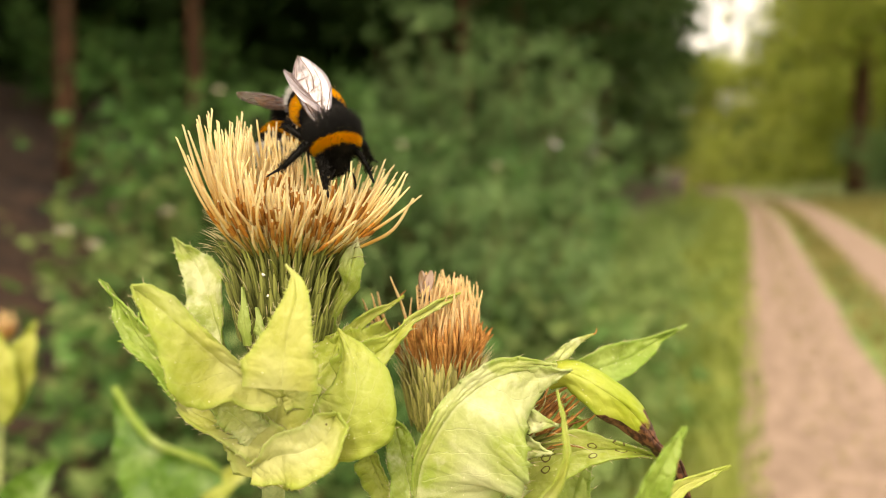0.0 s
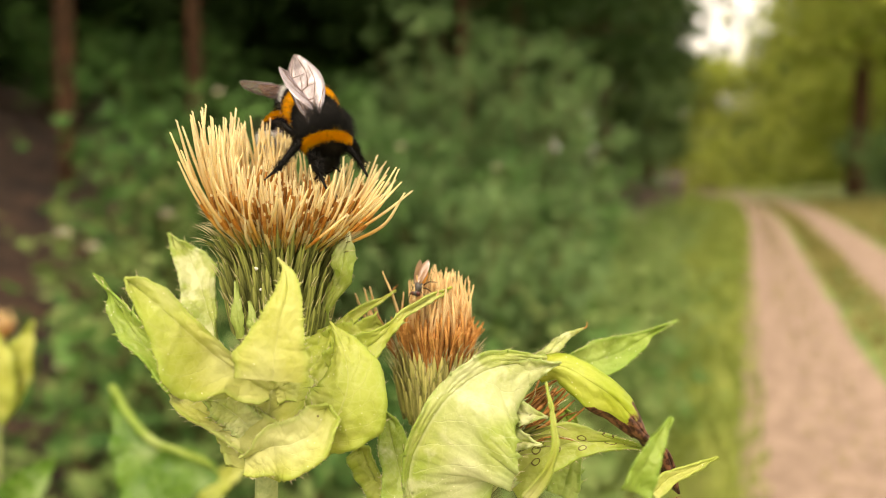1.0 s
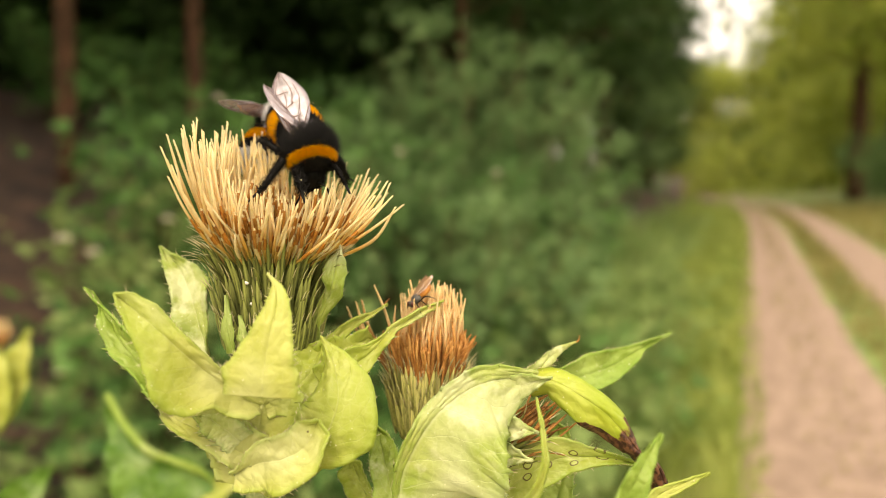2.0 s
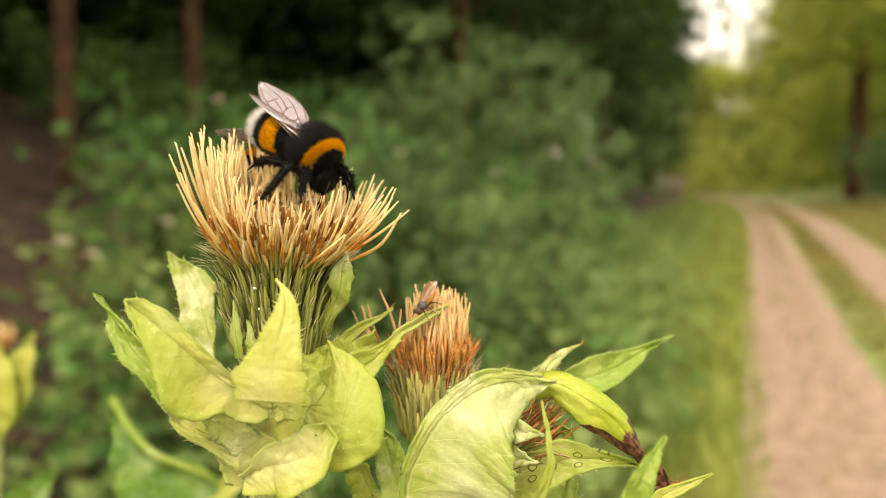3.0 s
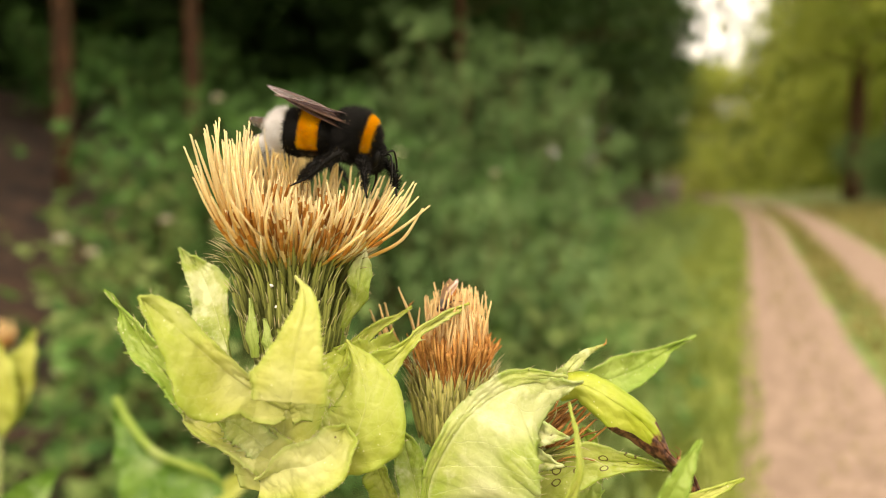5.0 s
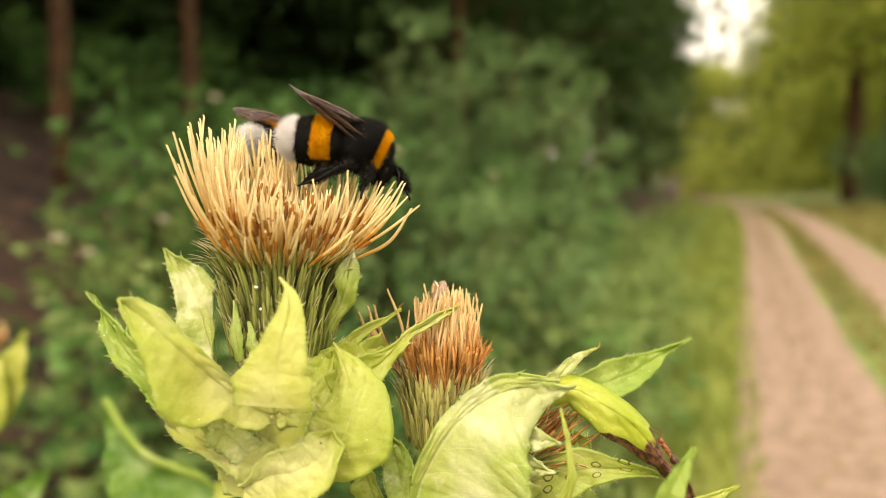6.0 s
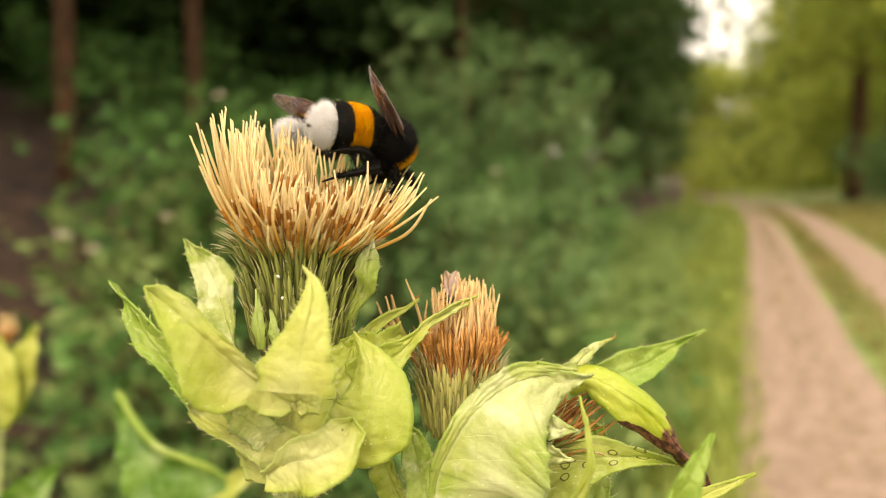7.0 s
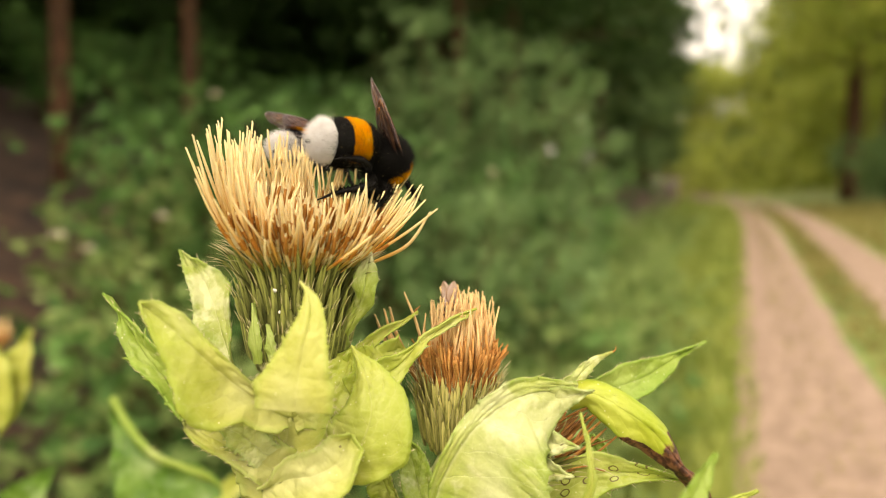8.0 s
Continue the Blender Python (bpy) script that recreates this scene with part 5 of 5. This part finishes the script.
def make_bumblebee(seed, label):
    rng = random.Random(seed)
    bee = thing("bumblebee", Matrix(), label, "bumblebee", "bumblebees on the flower head")
    scaled = lambda vf: ([p / 1000 for p in vf[0]], vf[1])  # noqa: E731
    abdomen = part("abdomen", mesh_of("abdomen", *scaled(ball(*ABDOMEN, 28, 18, tail_shape))), BLACK_SKIN, bee)
    thorax = part("thorax", mesh_of("thorax", *scaled(ball(*THORAX, 24, 14))), BLACK_SKIN, bee)
    head = part("head", mesh_of("head", *scaled(ball(*HEAD, 20, 12))), BLACK_SKIN, bee)
    back_lean = Vector((-0.5, 0, 0.05))
    c, r = ABDOMEN
    part("white_tail", fur_on([(on_body(c, r, -9.4, -6.8, tail_shape), 85)], 1.35, rng, back_lean * 1.3, 62, 0.032), WHITE_FUR, abdomen, "white furry tail")
    part("black_band", fur_on([(on_body(c, r, -6.85, -4.5, tail_shape), 54)], 0.75, rng, back_lean), BLACK_FUR, abdomen)
    part("yellow_band", fur_on([(on_body(c, r, -4.5, -1.8, tail_shape, -0.45), 105)], 0.62, rng, back_lean), YELLOW_FUR, abdomen, "golden yellow fur band")
    part("black_fur", fur_on([(on_body(c, r, -1.8, 0.85, tail_shape), 46), (on_body(c, r, -4.5, -1.8, tail_shape, -1.0), 10)], 0.8, rng, back_lean), BLACK_FUR, abdomen)
    part("tail_tip", mesh_of("tail_tip", *scaled(ball((-10.05, 0, -0.6), (0.4, 0.55, 0.35), 10, 6))), BLACK_SKIN, abdomen, "dark tip of the white tail")
    c, r = THORAX
    up_lean = Vector((-0.25, 0, 0.1))
    part("black_fur", fur_on([(on_body(c, r, -0.3, 4.25), 105)], 1.5, rng, up_lean, 150, 0.019), BLACK_FUR, thorax)
    part("collar", fur_on([(on_body(c, r, 4.2, 5.15, None, -0.45), 90)], 0.85, rng, Vector((0.0, 0, 0.1))), YELLOW_FUR, thorax, "golden yellow fur collar")
    part("black_fur", fur_on([(on_body(c, r, 5.2, 6.3, None, -1.0), 26), (on_body(c, r, 4.0, 5.4, None, -1.0), 14)], 0.9, rng, Vector((0.2, 0, -0.2))), BLACK_FUR, thorax)
    c, r = HEAD
    part("black_fur", fur_on([(on_body(c, r, 5.1, 8.1), 30)], 0.7, rng, Vector((0.1, 0, 0))), BLACK_FUR, head)
    for s in (-1, 1):
        part("eye", mesh_of("eye", *scaled(ball((6.5, 1.6 * s, -1.4), (0.75, 0.5, 1.35), 12, 8))), BLACK_SKIN, head, "glossy black eye")
        part("antenna", mesh_of("antenna", *limb([(7.5, 0.6 * s, -0.9), (8.4, 1.3 * s, -0.2), (9.0, 2.0 * s, -1.2), (9.5, 2.5 * s, -2.8), (9.6, 2.7 * s, -4.0)], [0.13, 0.12, 0.15, 0.15, 0.12])), BLACK_SKIN, head)
    part("tongue", mesh_of("tongue", *limb([(6.9, 0, -3.4), (7.2, 0.1, -5.0), (7.0, 0.0, -7.2)], [0.28, 0.16, 0.08])), BLACK_SKIN, head, "long dark sucking tongue")
    for body, c, r, low, high in ((thorax, *THORAX, -0.2, 6.0), (abdomen, *ABDOMEN, -6.5, 0.5)):
        grains = []
        sample = on_body(c, r, low, high)
        for i in range(90):
            p, n = sample(rng)
            grains.append(scaled(ball(p + n * rng.uniform(0.5, 1.1), (0.045, 0.045, 0.045), 5, 3)))
        tagged(part("pollen_dust", mesh_of("pollen_dust", *joined(grains)), CREAM, body), kind="stuff")
    legs = {}
    for s, side in ((-1, "right"), (1, "left")):
        for key, pts, rad in (("front", [(4.6, 1.4, -2.2), (6.2, 3.7, -2.0), (7.6, 4.9, -2.9), (8.6, 5.4, -4.2), (9.5, 5.8, -5.2)], [0.45, 0.5, 0.38, 0.22, 0.12]),
                              ("middle", [(3.0, 1.6, -2.5), (3.4, 4.4, -1.6), (3.6, 5.6, -2.6), (4.0, 6.9, -5.4), (4.1, 7.5, -6.2), (4.4, 9.2, -7.6)], [0.5, 0.6, 0.5, 0.42, 0.20, 0.09]),
                              ("hind", [(1.4, 1.7, -2.8), (0.6, 3.6, -2.9), (-1.4, 4.4, -4.0), (-2.8, 4.6, -6.2), (-3.4, 4.9, -7.6)], [0.42, 0.5, 0.55, 0.26, 0.08])):
            flipped = [(x, y * s, z) for x, y, z in pts]
            root = Vector(flipped[0]) / 1000
            v, q = limb(flipped, rad)
            hairs_v, hairs_f = [], []
            line = smooth_line([Vector(p) / 1000 for p in flipped], 60)
            for k in range(1100):
                i = rng.randrange(4, 50)
                d = Vector((rng.gauss(0, 1), rng.gauss(0, 1), rng.gauss(0, 1))).normalized()
                a = line[i] + d * between(rad, i / 60) * 0.0008
                e = d.orthogonal().normalized() * 0.00004
                b = len(hairs_v)
                hairs_v += [a - e, a + e, a + d * rng.uniform(0.0004, 0.0010)]
                hairs_f.append((b, b + 1, b + 2))
            v2, q2 = joined([(v, q), (hairs_v, hairs_f)])
            legs[side, key] = part("leg", mesh_of("leg", [p - root for p in v2], q2), BLACK_FUR, bee, m=Matrix.Translation(root))
    wings = {}
    for s, side in ((-1, "right"), (1, "left")):
        hinge = pose(0.0025, 0.0026 * s, 0.0026, -20 * s, -8, 4 * s)
        wings[side] = wing("forewing", bee, 13.3, 5.0, hinge, mirror=s < 0)
        hind = pose(0.0012, 0.0028 * s, 0.0018, -20 * s, -14, 2 * s)
        wings[side, 2] = wing("hindwing", bee, 10.0, 3.2, hind, mirror=s < 0)
    bend = Matrix.Translation((0, 0, -0.0003))
    abdomen.matrix_basis = bend @ Matrix.Rotation(radians(-18), 4, 'Y') @ bend.inverted()
    return bee, abdomen, wings, legs


bee, bee_abdomen, bee_wings, bee_legs = make_bumblebee(2, "black bumblebee with golden bands and white tail on a flower")
BEE_SIZE = 0.93
bee_legs["left", "front"].scale = bee_legs["right", "front"].scale = (1.25,) * 3
bee_legs["right", "middle"].scale = (1.1,) * 3
bee.scale = (BEE_SIZE,) * 3
bee_two = copy_thing(bee, Matrix())
bee_two.scale = (0.82,) * 3
two_wings = [child for child in bee_two.children if child.name.startswith("forewing")]
tagged(bee_two, "second bumblebee with a white tail half hidden among the florets")


# ---------------------------------------------------------------- fly
def make_fly():
    fly = thing("fly", Matrix(), "small grey fly with an orange abdomen on the faded flower head", "fly")
    scaled = lambda vf: ([p / 1250 for p in vf[0]], vf[1])  # noqa: E731
    part("thorax", mesh_of("thorax", *scaled(ball((0.6, 0, 0), (1.05, 0.85, 0.85), 16, 10))), FLY_GREY, fly, "grey striped thorax")
    part("abdomen", mesh_of("abdomen", *scaled(ball((-1.6, 0, 0.0), (1.75, 1.0, 0.8), 16, 10))), FLY_ORANGE, fly, "orange abdomen")
    head = part("head", mesh_of("head", *scaled(ball((1.9, 0, -0.15), (0.5, 0.75, 0.65), 14, 8))), FLY_GREY, fly)
    for s in (-1, 1):
        part("eye", mesh_of("eye", *scaled(ball((1.95, 0.5 * s, -0.05), (0.42, 0.36, 0.55), 12, 8))), FLY_EYE, head, "dark red eye")
        wing("wing", fly, 3.7, 1.5, pose(0.0003, 0.0005 * s, 0.0005, -8 * s, 8 + s, -9 * s), mirror=s < 0, skin=FLY_WING)
        for x, fx in ((1.2, 2.2), (0.6, 0.5), (0.1, -1.4)):
            part("leg", mesh_of("leg", *limb([(x * 0.8, 0.3 * s, -0.5), ((x + fx) * 0.4, 1.0 * s, -0.25), (fx * 0.8, 1.5 * s, -1.0), (fx * 0.92, 1.85 * s, -1.35)], [0.08, 0.09, 0.06, 0.03])), BLACK_SKIN, fly)
    return fly


fly = make_fly()


# ---------------------------------------------------------------- ant
def make_ant():
    ant = thing("ant", Matrix(), "small reddish brown ant climbing a withered leaf", "ant")
    scaled = lambda vf: ([p / 1000 for p in vf[0]], vf[1])  # noqa: E731
    head = part("head", mesh_of("head", *scaled(ball((1.9, 0, 0.1), (0.55, 0.5, 0.42), 14, 8))), ANT_RED, ant)
    part("thorax", mesh_of("thorax", *scaled(joined([ball((0.6, 0, 0.05), (0.85, 0.36, 0.40), 14, 8), ball((-0.45, 0, 0.0), (0.3, 0.2, 0.28), 10, 6)]))), ANT_RED, ant)
    part("gaster", mesh_of("gaster", *scaled(ball((-1.5, 0, 0.05), (0.95, 0.65, 0.62), 16, 9))), ANT_DARK, ant, "dark brown rounded gaster")
    for s in (-1, 1):
        part("antenna", mesh_of("antenna", *limb([(2.3, 0.2 * s, 0.2), (2.9, 0.7 * s, 0.7), (3.5, 0.8 * s, 0.5), (4.0, 0.9 * s, 0.2)], [0.06, 0.05, 0.05, 0.04])), ANT_RED, head)
        for x, fx in ((1.0, 1.9), (0.6, 0.5), (0.2, -1.2)):
            part("leg", mesh_of("leg", *limb([(x, 0.25 * s, -0.2), ((x + fx) / 2, 0.9 * s, 0.25), (fx, 1.5 * s, -0.5), (fx * 1.2, 1.9 * s, -0.9)], [0.10, 0.09, 0.06, 0.03])), ANT_RED, ant)
    return ant


ant = make_ant()
ant.scale = (0.85,) * 3

# ---------------------------------------------------------------- plants round about
other = thing("cabbage_thistle", Matrix(), "out-of-reach pale green thistle bud with orange florets", "plant")
stem([mm(-150, 275, -1400), mm(-152, 275, -500), mm(-165.4, 257.8, -143.8), mm(-164.3, 263.5, -90.1)], [0.004, 0.0035, 0.0022, 0.0022], other)
flower_head(other, mm(-168.5, 266.5, -61.1), (0, 0, 1), 0.008, 0.018, 40, 12, "orange flower head between pale leaves", brush=tuft_brush(FLORETS_FADED, 90, 12, 0.5))
leaf("leaf", [mm(-158.5, 255.7, -87.4), mm(-151.1, 252.9, -76.2), mm(-147.1, 254.1, -64.4), mm(-145.1, 259.3, -53.7)], [4, 8, 6, 0.3], [4, 6, 5, 0.3], LEAF_PALE, other, cup=2, seed=31)
leaf("leaf", [mm(-158.0, 251.8, -86.1), mm(-153.4, 247.0, -74.4), mm(-152.4, 248.0, -64.8), mm(-154.8, 253.0, -56.0)], [5, 9, 7, 0.3], [4, 9, 6, 0.3], LEAF_PALE, other, cup=2, seed=32)
leaf("leaf", [mm(-160.5, 255.7, -87.4), mm(-167.3, 255.0, -74.8), mm(-172.6, 258.7, -59.3)], [5, 9, 0.3], [4, 9, 0.3], LEAF_PALE, other, cup=2, seed=33)
low_leaf = thing("low_plant", Matrix(), "broad dark green leaves with pale wavy edges", "plant")
stem([mm(-110, 260, -1400), mm(-105, 260, -600), mm(-79.1, 209.7, -171.6), mm(-78.0, 213.0, -111.5)], [0.004, 0.0035, 0.002, 0.0016], low_leaf)
leaf("leaf", [mm(-76.7, 197.7, -94.4), mm(-82.3, 201.8, -83.9), mm(-89.8, 206.8, -74.1), mm(-97.8, 213.9, -64.2)], [11, 11, 10, 9, 7, 4.8, 3, 1.5, 0.05], [16, 17, 14, 7.7, 4.5, 2.8, 2.1, 1.5, 0.05], LEAF_DARK, low_leaf, cup=2, wave=1.6, seed=34)
# a separate narrow strip in a lighter leaf colour along the dark leaf's rim
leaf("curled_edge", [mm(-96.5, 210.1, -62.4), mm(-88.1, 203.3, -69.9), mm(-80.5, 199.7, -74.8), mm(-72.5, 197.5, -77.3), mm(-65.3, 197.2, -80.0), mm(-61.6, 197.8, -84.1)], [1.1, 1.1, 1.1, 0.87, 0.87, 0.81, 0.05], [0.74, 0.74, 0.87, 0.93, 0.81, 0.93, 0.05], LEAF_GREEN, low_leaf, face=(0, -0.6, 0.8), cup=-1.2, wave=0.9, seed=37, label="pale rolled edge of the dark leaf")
leaf("leaf", [mm(-77.1, 213.0, -111.5), mm(-71.9, 222.1, -101.5), mm(-65.8, 232.6, -96.7), mm(-59.4, 236.5, -98.3)], [2, 3, 3, 0.4], [2, 3, 3, 0.4], LEAF_PALE, low_leaf, cup=1, wave=1.6, seed=35)
leaf("leaf", [mm(-158.5, 251.1, -131.5), mm(-148.1, 248.7, -115.7), mm(-140.2, 249.8, -105.8), mm(-136.7, 254.2, -101.9)], [8, 10, 7, 0.4], [8, 10, 7, 0.4], LEAF_DARK, low_leaf, cup=3, wave=1.6, seed=36)


def make_far_thistle():
    t = thing("pale_thistle", Matrix(), "tall stem with a pale seed head among the shrubs", "wild flower", "pale flowers on the bank")
    stem([(0, 0, -1.2), (0.01, 0, -0.6), (0, 0, -0.015)], [0.0013, 0.0012, 0.0011], t).data.materials[0] = LEAF_DARK
    flower_head(t, Vector((0, 0, 0.0)), (0, 0, 1), 0.008, 0.016, 24, 5, "pale cream seed head", brush=tuft_brush(FLORETS_PALE, 70, 5, 1.5))
    return t


far = make_far_thistle()
SPOTS = [(-0.83, 1.60, 1.27), (-0.75, 2.00, 1.29), (-0.14, 2.50, 1.49), (-0.79, 1.50, 1.00), (-0.72, 2.40, 1.66), (-0.86, 1.80, 1.22), (0.19, 2.60, 1.42)]
for i, (x, y, z) in enumerate(SPOTS):
    if i:
        copy_thing(far, pose(x, y, z))
    else:
        far.matrix_basis = pose(x, y, z)


# ---------------------------------------------------------------- what moves
def heading(p, yaw, pitch, roll=0.0):
    """A pose at p: nose along +x, turned to yaw, nose raised by pitch, rolled."""
    return Matrix.Translation(p) @ Matrix.Rotation(radians(yaw), 4, 'Z') @ Matrix.Rotation(radians(-pitch), 4, 'Y') @ Matrix.Rotation(radians(roll), 4, 'X')


def motions():
    bee_rows = [
        (0.0, heading(mm(-16.0, 101.8, 6.8), -48, -63.5, 16)),
        (0.5, heading(mm(-15.6, 100.1, 7.0), -50, -64, 14)),
        (1.0, heading(mm(-15.9, 100.7, 6.5), -56, -65, 8)),
        (1.5, heading(mm(-16.3, 101.3, 6.1), -62, -66, 3)),
        (3.0, heading(mm(-17.5, 99.5, 6.0), -32, -42, 13)),
        (3.5, heading(mm(-16.9, 100.9, 5.6), -22, -36, 10)),
        (4.0, heading(mm(-16.8, 101.7, 5.8), -12, -25, 12)),
        (4.5, heading(mm(-16.7, 101.6, 6.5), -5.7, -16.8, 13.7)),
        (6.0, heading(mm(-13.0, 104.5, 5.0), 7, -27, 22)),
        (6.5, heading(mm(-11.8, 103.5, 5.5), 24, -44, 32)),
        (7.0, heading(mm(-11.3, 103.4, 5.3), 60, -49, 44)),
        (7.5, heading(mm(-11.3, 103.9, 5.3), 62, -53, 42)),
        (8.0, heading(mm(-11.6, 104.6, 4.9), 64, -56, 40)),
    ]
    walk(bee, bee_rows)
    at = dict(bee_rows)
    waist = Matrix.Translation((0, 0, -0.0003))
    bends = ((0.0, 36), (1.5, 38), (3.0, 24), (3.5, 16), (4.5, 9), (6.0, 23), (6.5, 38), (7.0, 52), (8.0, 58))
    walk(bee_abdomen, [(t, waist @ Matrix.Rotation(radians(-a), 4, 'Y') @ waist.inverted()) for t, a in bends])
    # where the folded wings point and how far their blades turn outwards, in the bee's own space
    tips = ((0.0, (-8.5, -2.6, 0.2), 0.45), (1.5, (-8.4, -2.6, -0.2), 0.45), (3.0, (-8.8, -2.4, 2.2), 0.2), (3.5, (-9.2, -2.8, 3.4), 0.26), (4.5, (-9.3, -3.2, 4.0), 0.22),
            (6.0, (-9.2, -2.0, 4.2), -0.55), (6.5, (-9.2, -1.5, 3.6), -0.5), (7.0, (-9.2, -3.5, 2.5), -0.2), (8.0, (-9.2, -3.5, 1.8), -0.05))
    for side, s in (("right", -1), ("left", 1)):
        for key, root, drop in ((side, (2.5, 2.6 * s, 2.6), 0.0), ((side, 2), (1.2, 2.8 * s, 1.8), 0.3)):
            rows = []
            for t, tip, turn in tips:
                back = (Vector(root) - Vector(tip) + (Vector((-0.3, 0.3, 0.5)) if s > 0 else Vector()) + Vector((0, 0, drop))).normalized()
                up = Vector((0, turn * (s if t < 5 else -1), 0.9))
                up = (up - back * up.dot(back)).normalized()
                m = Matrix((back, up.cross(back), up)).transposed().to_4x4()
                m.translation = Vector(root) / 1000
                rows.append((t, m))
            walk(bee_wings[key], rows)
    # the feet that hold on in sight
    feet = {("right", "middle"): ((0.0, mm(-23.2, 94.9, -1.1)), (1.5, mm(-23.1, 94.3, -2.9)), (3.0, mm(-22.3, 92.7, -2.0)), (3.5, mm(-22.8, 94.2, -1.0)), (4.5, mm(-22.8, 94.8, -1.2)), (6.0, mm(-19.1, 97.9, -0.9)), (6.5, mm(-18.4, 96.8, -1.5)), (7.0, mm(-19.2, 95.6, -2.0)), (8.0, mm(-19.6, 96.8, -2.8))),
            ("left", "front"): ((0.0, mm(-7.1, 94.7, -3.3)), (1.5, mm(-6.4, 93.2, -3.9)), (3.0, mm(-9.0, 92.6, -2.5)), (4.5, mm(-9.2, 98.8, -1.6)), (6.0, mm(-5.0, 102.7, -2.4)), (8.0, mm(-6.8, 108.8, -2.2))),
            ("right", "front"): ((0.0, mm(-14.4, 93.5, -5.1)), (1.5, mm(-13.7, 92.1, -4.8)), (3.0, mm(-16.3, 91.7, -1.4)), (4.5, mm(-11.6, 94.8, -1.8)), (6.0, mm(-10.5, 97.8, -1.9)), (8.0, mm(-11.5, 98.7, -3.3)))}
    for key, rows in feet.items():
        leg = bee_legs[key]
        root = leg.matrix_basis.translation.copy()
        s = -1 if key[0] == "right" else 1
        rest = Vector((4.4, 9.2 * s, -7.6) if key[1] == "middle" else (9.5, 5.8 * s, -5.2)) / 1000 - root
        keyed = []
        for t, foot in rows:
            aim = (at[t].inverted() @ Vector(foot)) / BEE_SIZE - root
            keyed.append((t, Matrix.Translation(root) @ rest.rotation_difference(aim).to_matrix().to_4x4()))
        walk(leg, keyed)
    walk(bee_two, [
        (0.0, heading(mm(-24.8, 118.4, 7.0), 66, 26)),
        (0.5, heading(mm(-23.1, 116.8, 7.3), 66, 26)),
        (1.0, heading(mm(-23.1, 117.4, 8.0), 66, 26)),
        (1.5, heading(mm(-24.0, 118.0, 8.1), 66, 26)),
        (3.0, heading(mm(-26.2, 115.4, 4.7), 66, 16)),
        (3.5, heading(mm(-26.4, 116.6, 4.6), 66, 10)),
        (4.5, heading(mm(-24.4, 116.6, 4.7), 66, -6)),
        (6.0, heading(mm(-25.7, 119.7, 6.4), 66, -12)),
        (6.5, heading(mm(-23.7, 118.6, 6.0), 66, -12)),
        (7.0, heading(mm(-22.5, 118.4, 6.1), 66, -12)),
        (7.5, heading(mm(-23.6, 119.0, 6.3), 66, -12)),
        (8.0, heading(mm(-23.5, 119.7, 5.7), 66, -12)),
    ])
    for w in two_wings:
        s = 1 if w.matrix_basis.translation.y > 0 else -1
        walk(w, [(t, pose(0.0025, 0.0026 * s, 0.0026, -16, a, -2 * s)) for t, a in ((0.0, 32), (1.5, 32), (3.0, 18), (4.5, 2), (6.0, -2), (7.0, 4), (8.0, 0))])
    walk(fly, [
        (0.0, heading(mm(-2.8, 106.1, -17.8), -100, -65)),
        (0.5, heading(mm(-2.6, 104.2, -17.8), -110, -60)),
        (1.0, heading(mm(-2.5, 103.1, -16.6), -120, -50)),
        (1.5, heading(mm(-1.8, 103.8, -16.5), -140, -35)),
        (3.0, heading(mm(-1.4, 102.0, -16.6), -135, -40)),
        (3.5, heading(mm(-1.6, 103.5, -16.7), -135, -45)),
        (4.5, heading(mm(-1.4, 104.2, -16.8), -140, -35)),
        (6.0, heading(mm(-0.8, 107.2, -17.7), -102, -60)),
        (6.5, heading(mm(-0.7, 106.1, -17.7), -118, -55)),
        (7.0, heading(mm(-1.5, 106.0, -17.4), -95, -65)),
        (8.0, heading(mm(-1.6, 107.3, -17.4), -90, -65)),
    ])
    walk(ant, [
        (0.0, heading(mm(30.0, 92.2, -45.7), 20, 30)),
        (1.5, heading(mm(29.9, 92.2, -45.0), 20, 30)),
        (3.0, heading(mm(29.7, 90.2, -38.5), 10, 8)),
        (3.5, heading(mm(31.4, 91.7, -38.3), 12, 18)),
        (4.0, heading(mm(30.6, 92.4, -38.3), 40, 60)),
        (4.5, heading(mm(30.3, 94.2, -39.1), 110, 50)),
        (6.0, heading(mm(28.9, 96.4, -35.0), 150, 50)),
        (6.5, heading(mm(27.4, 98.3, -36.7), 160, 45)),
        (8.0, heading(mm(26.3, 100.3, -35.2), 165, 30)),
    ])


motions()
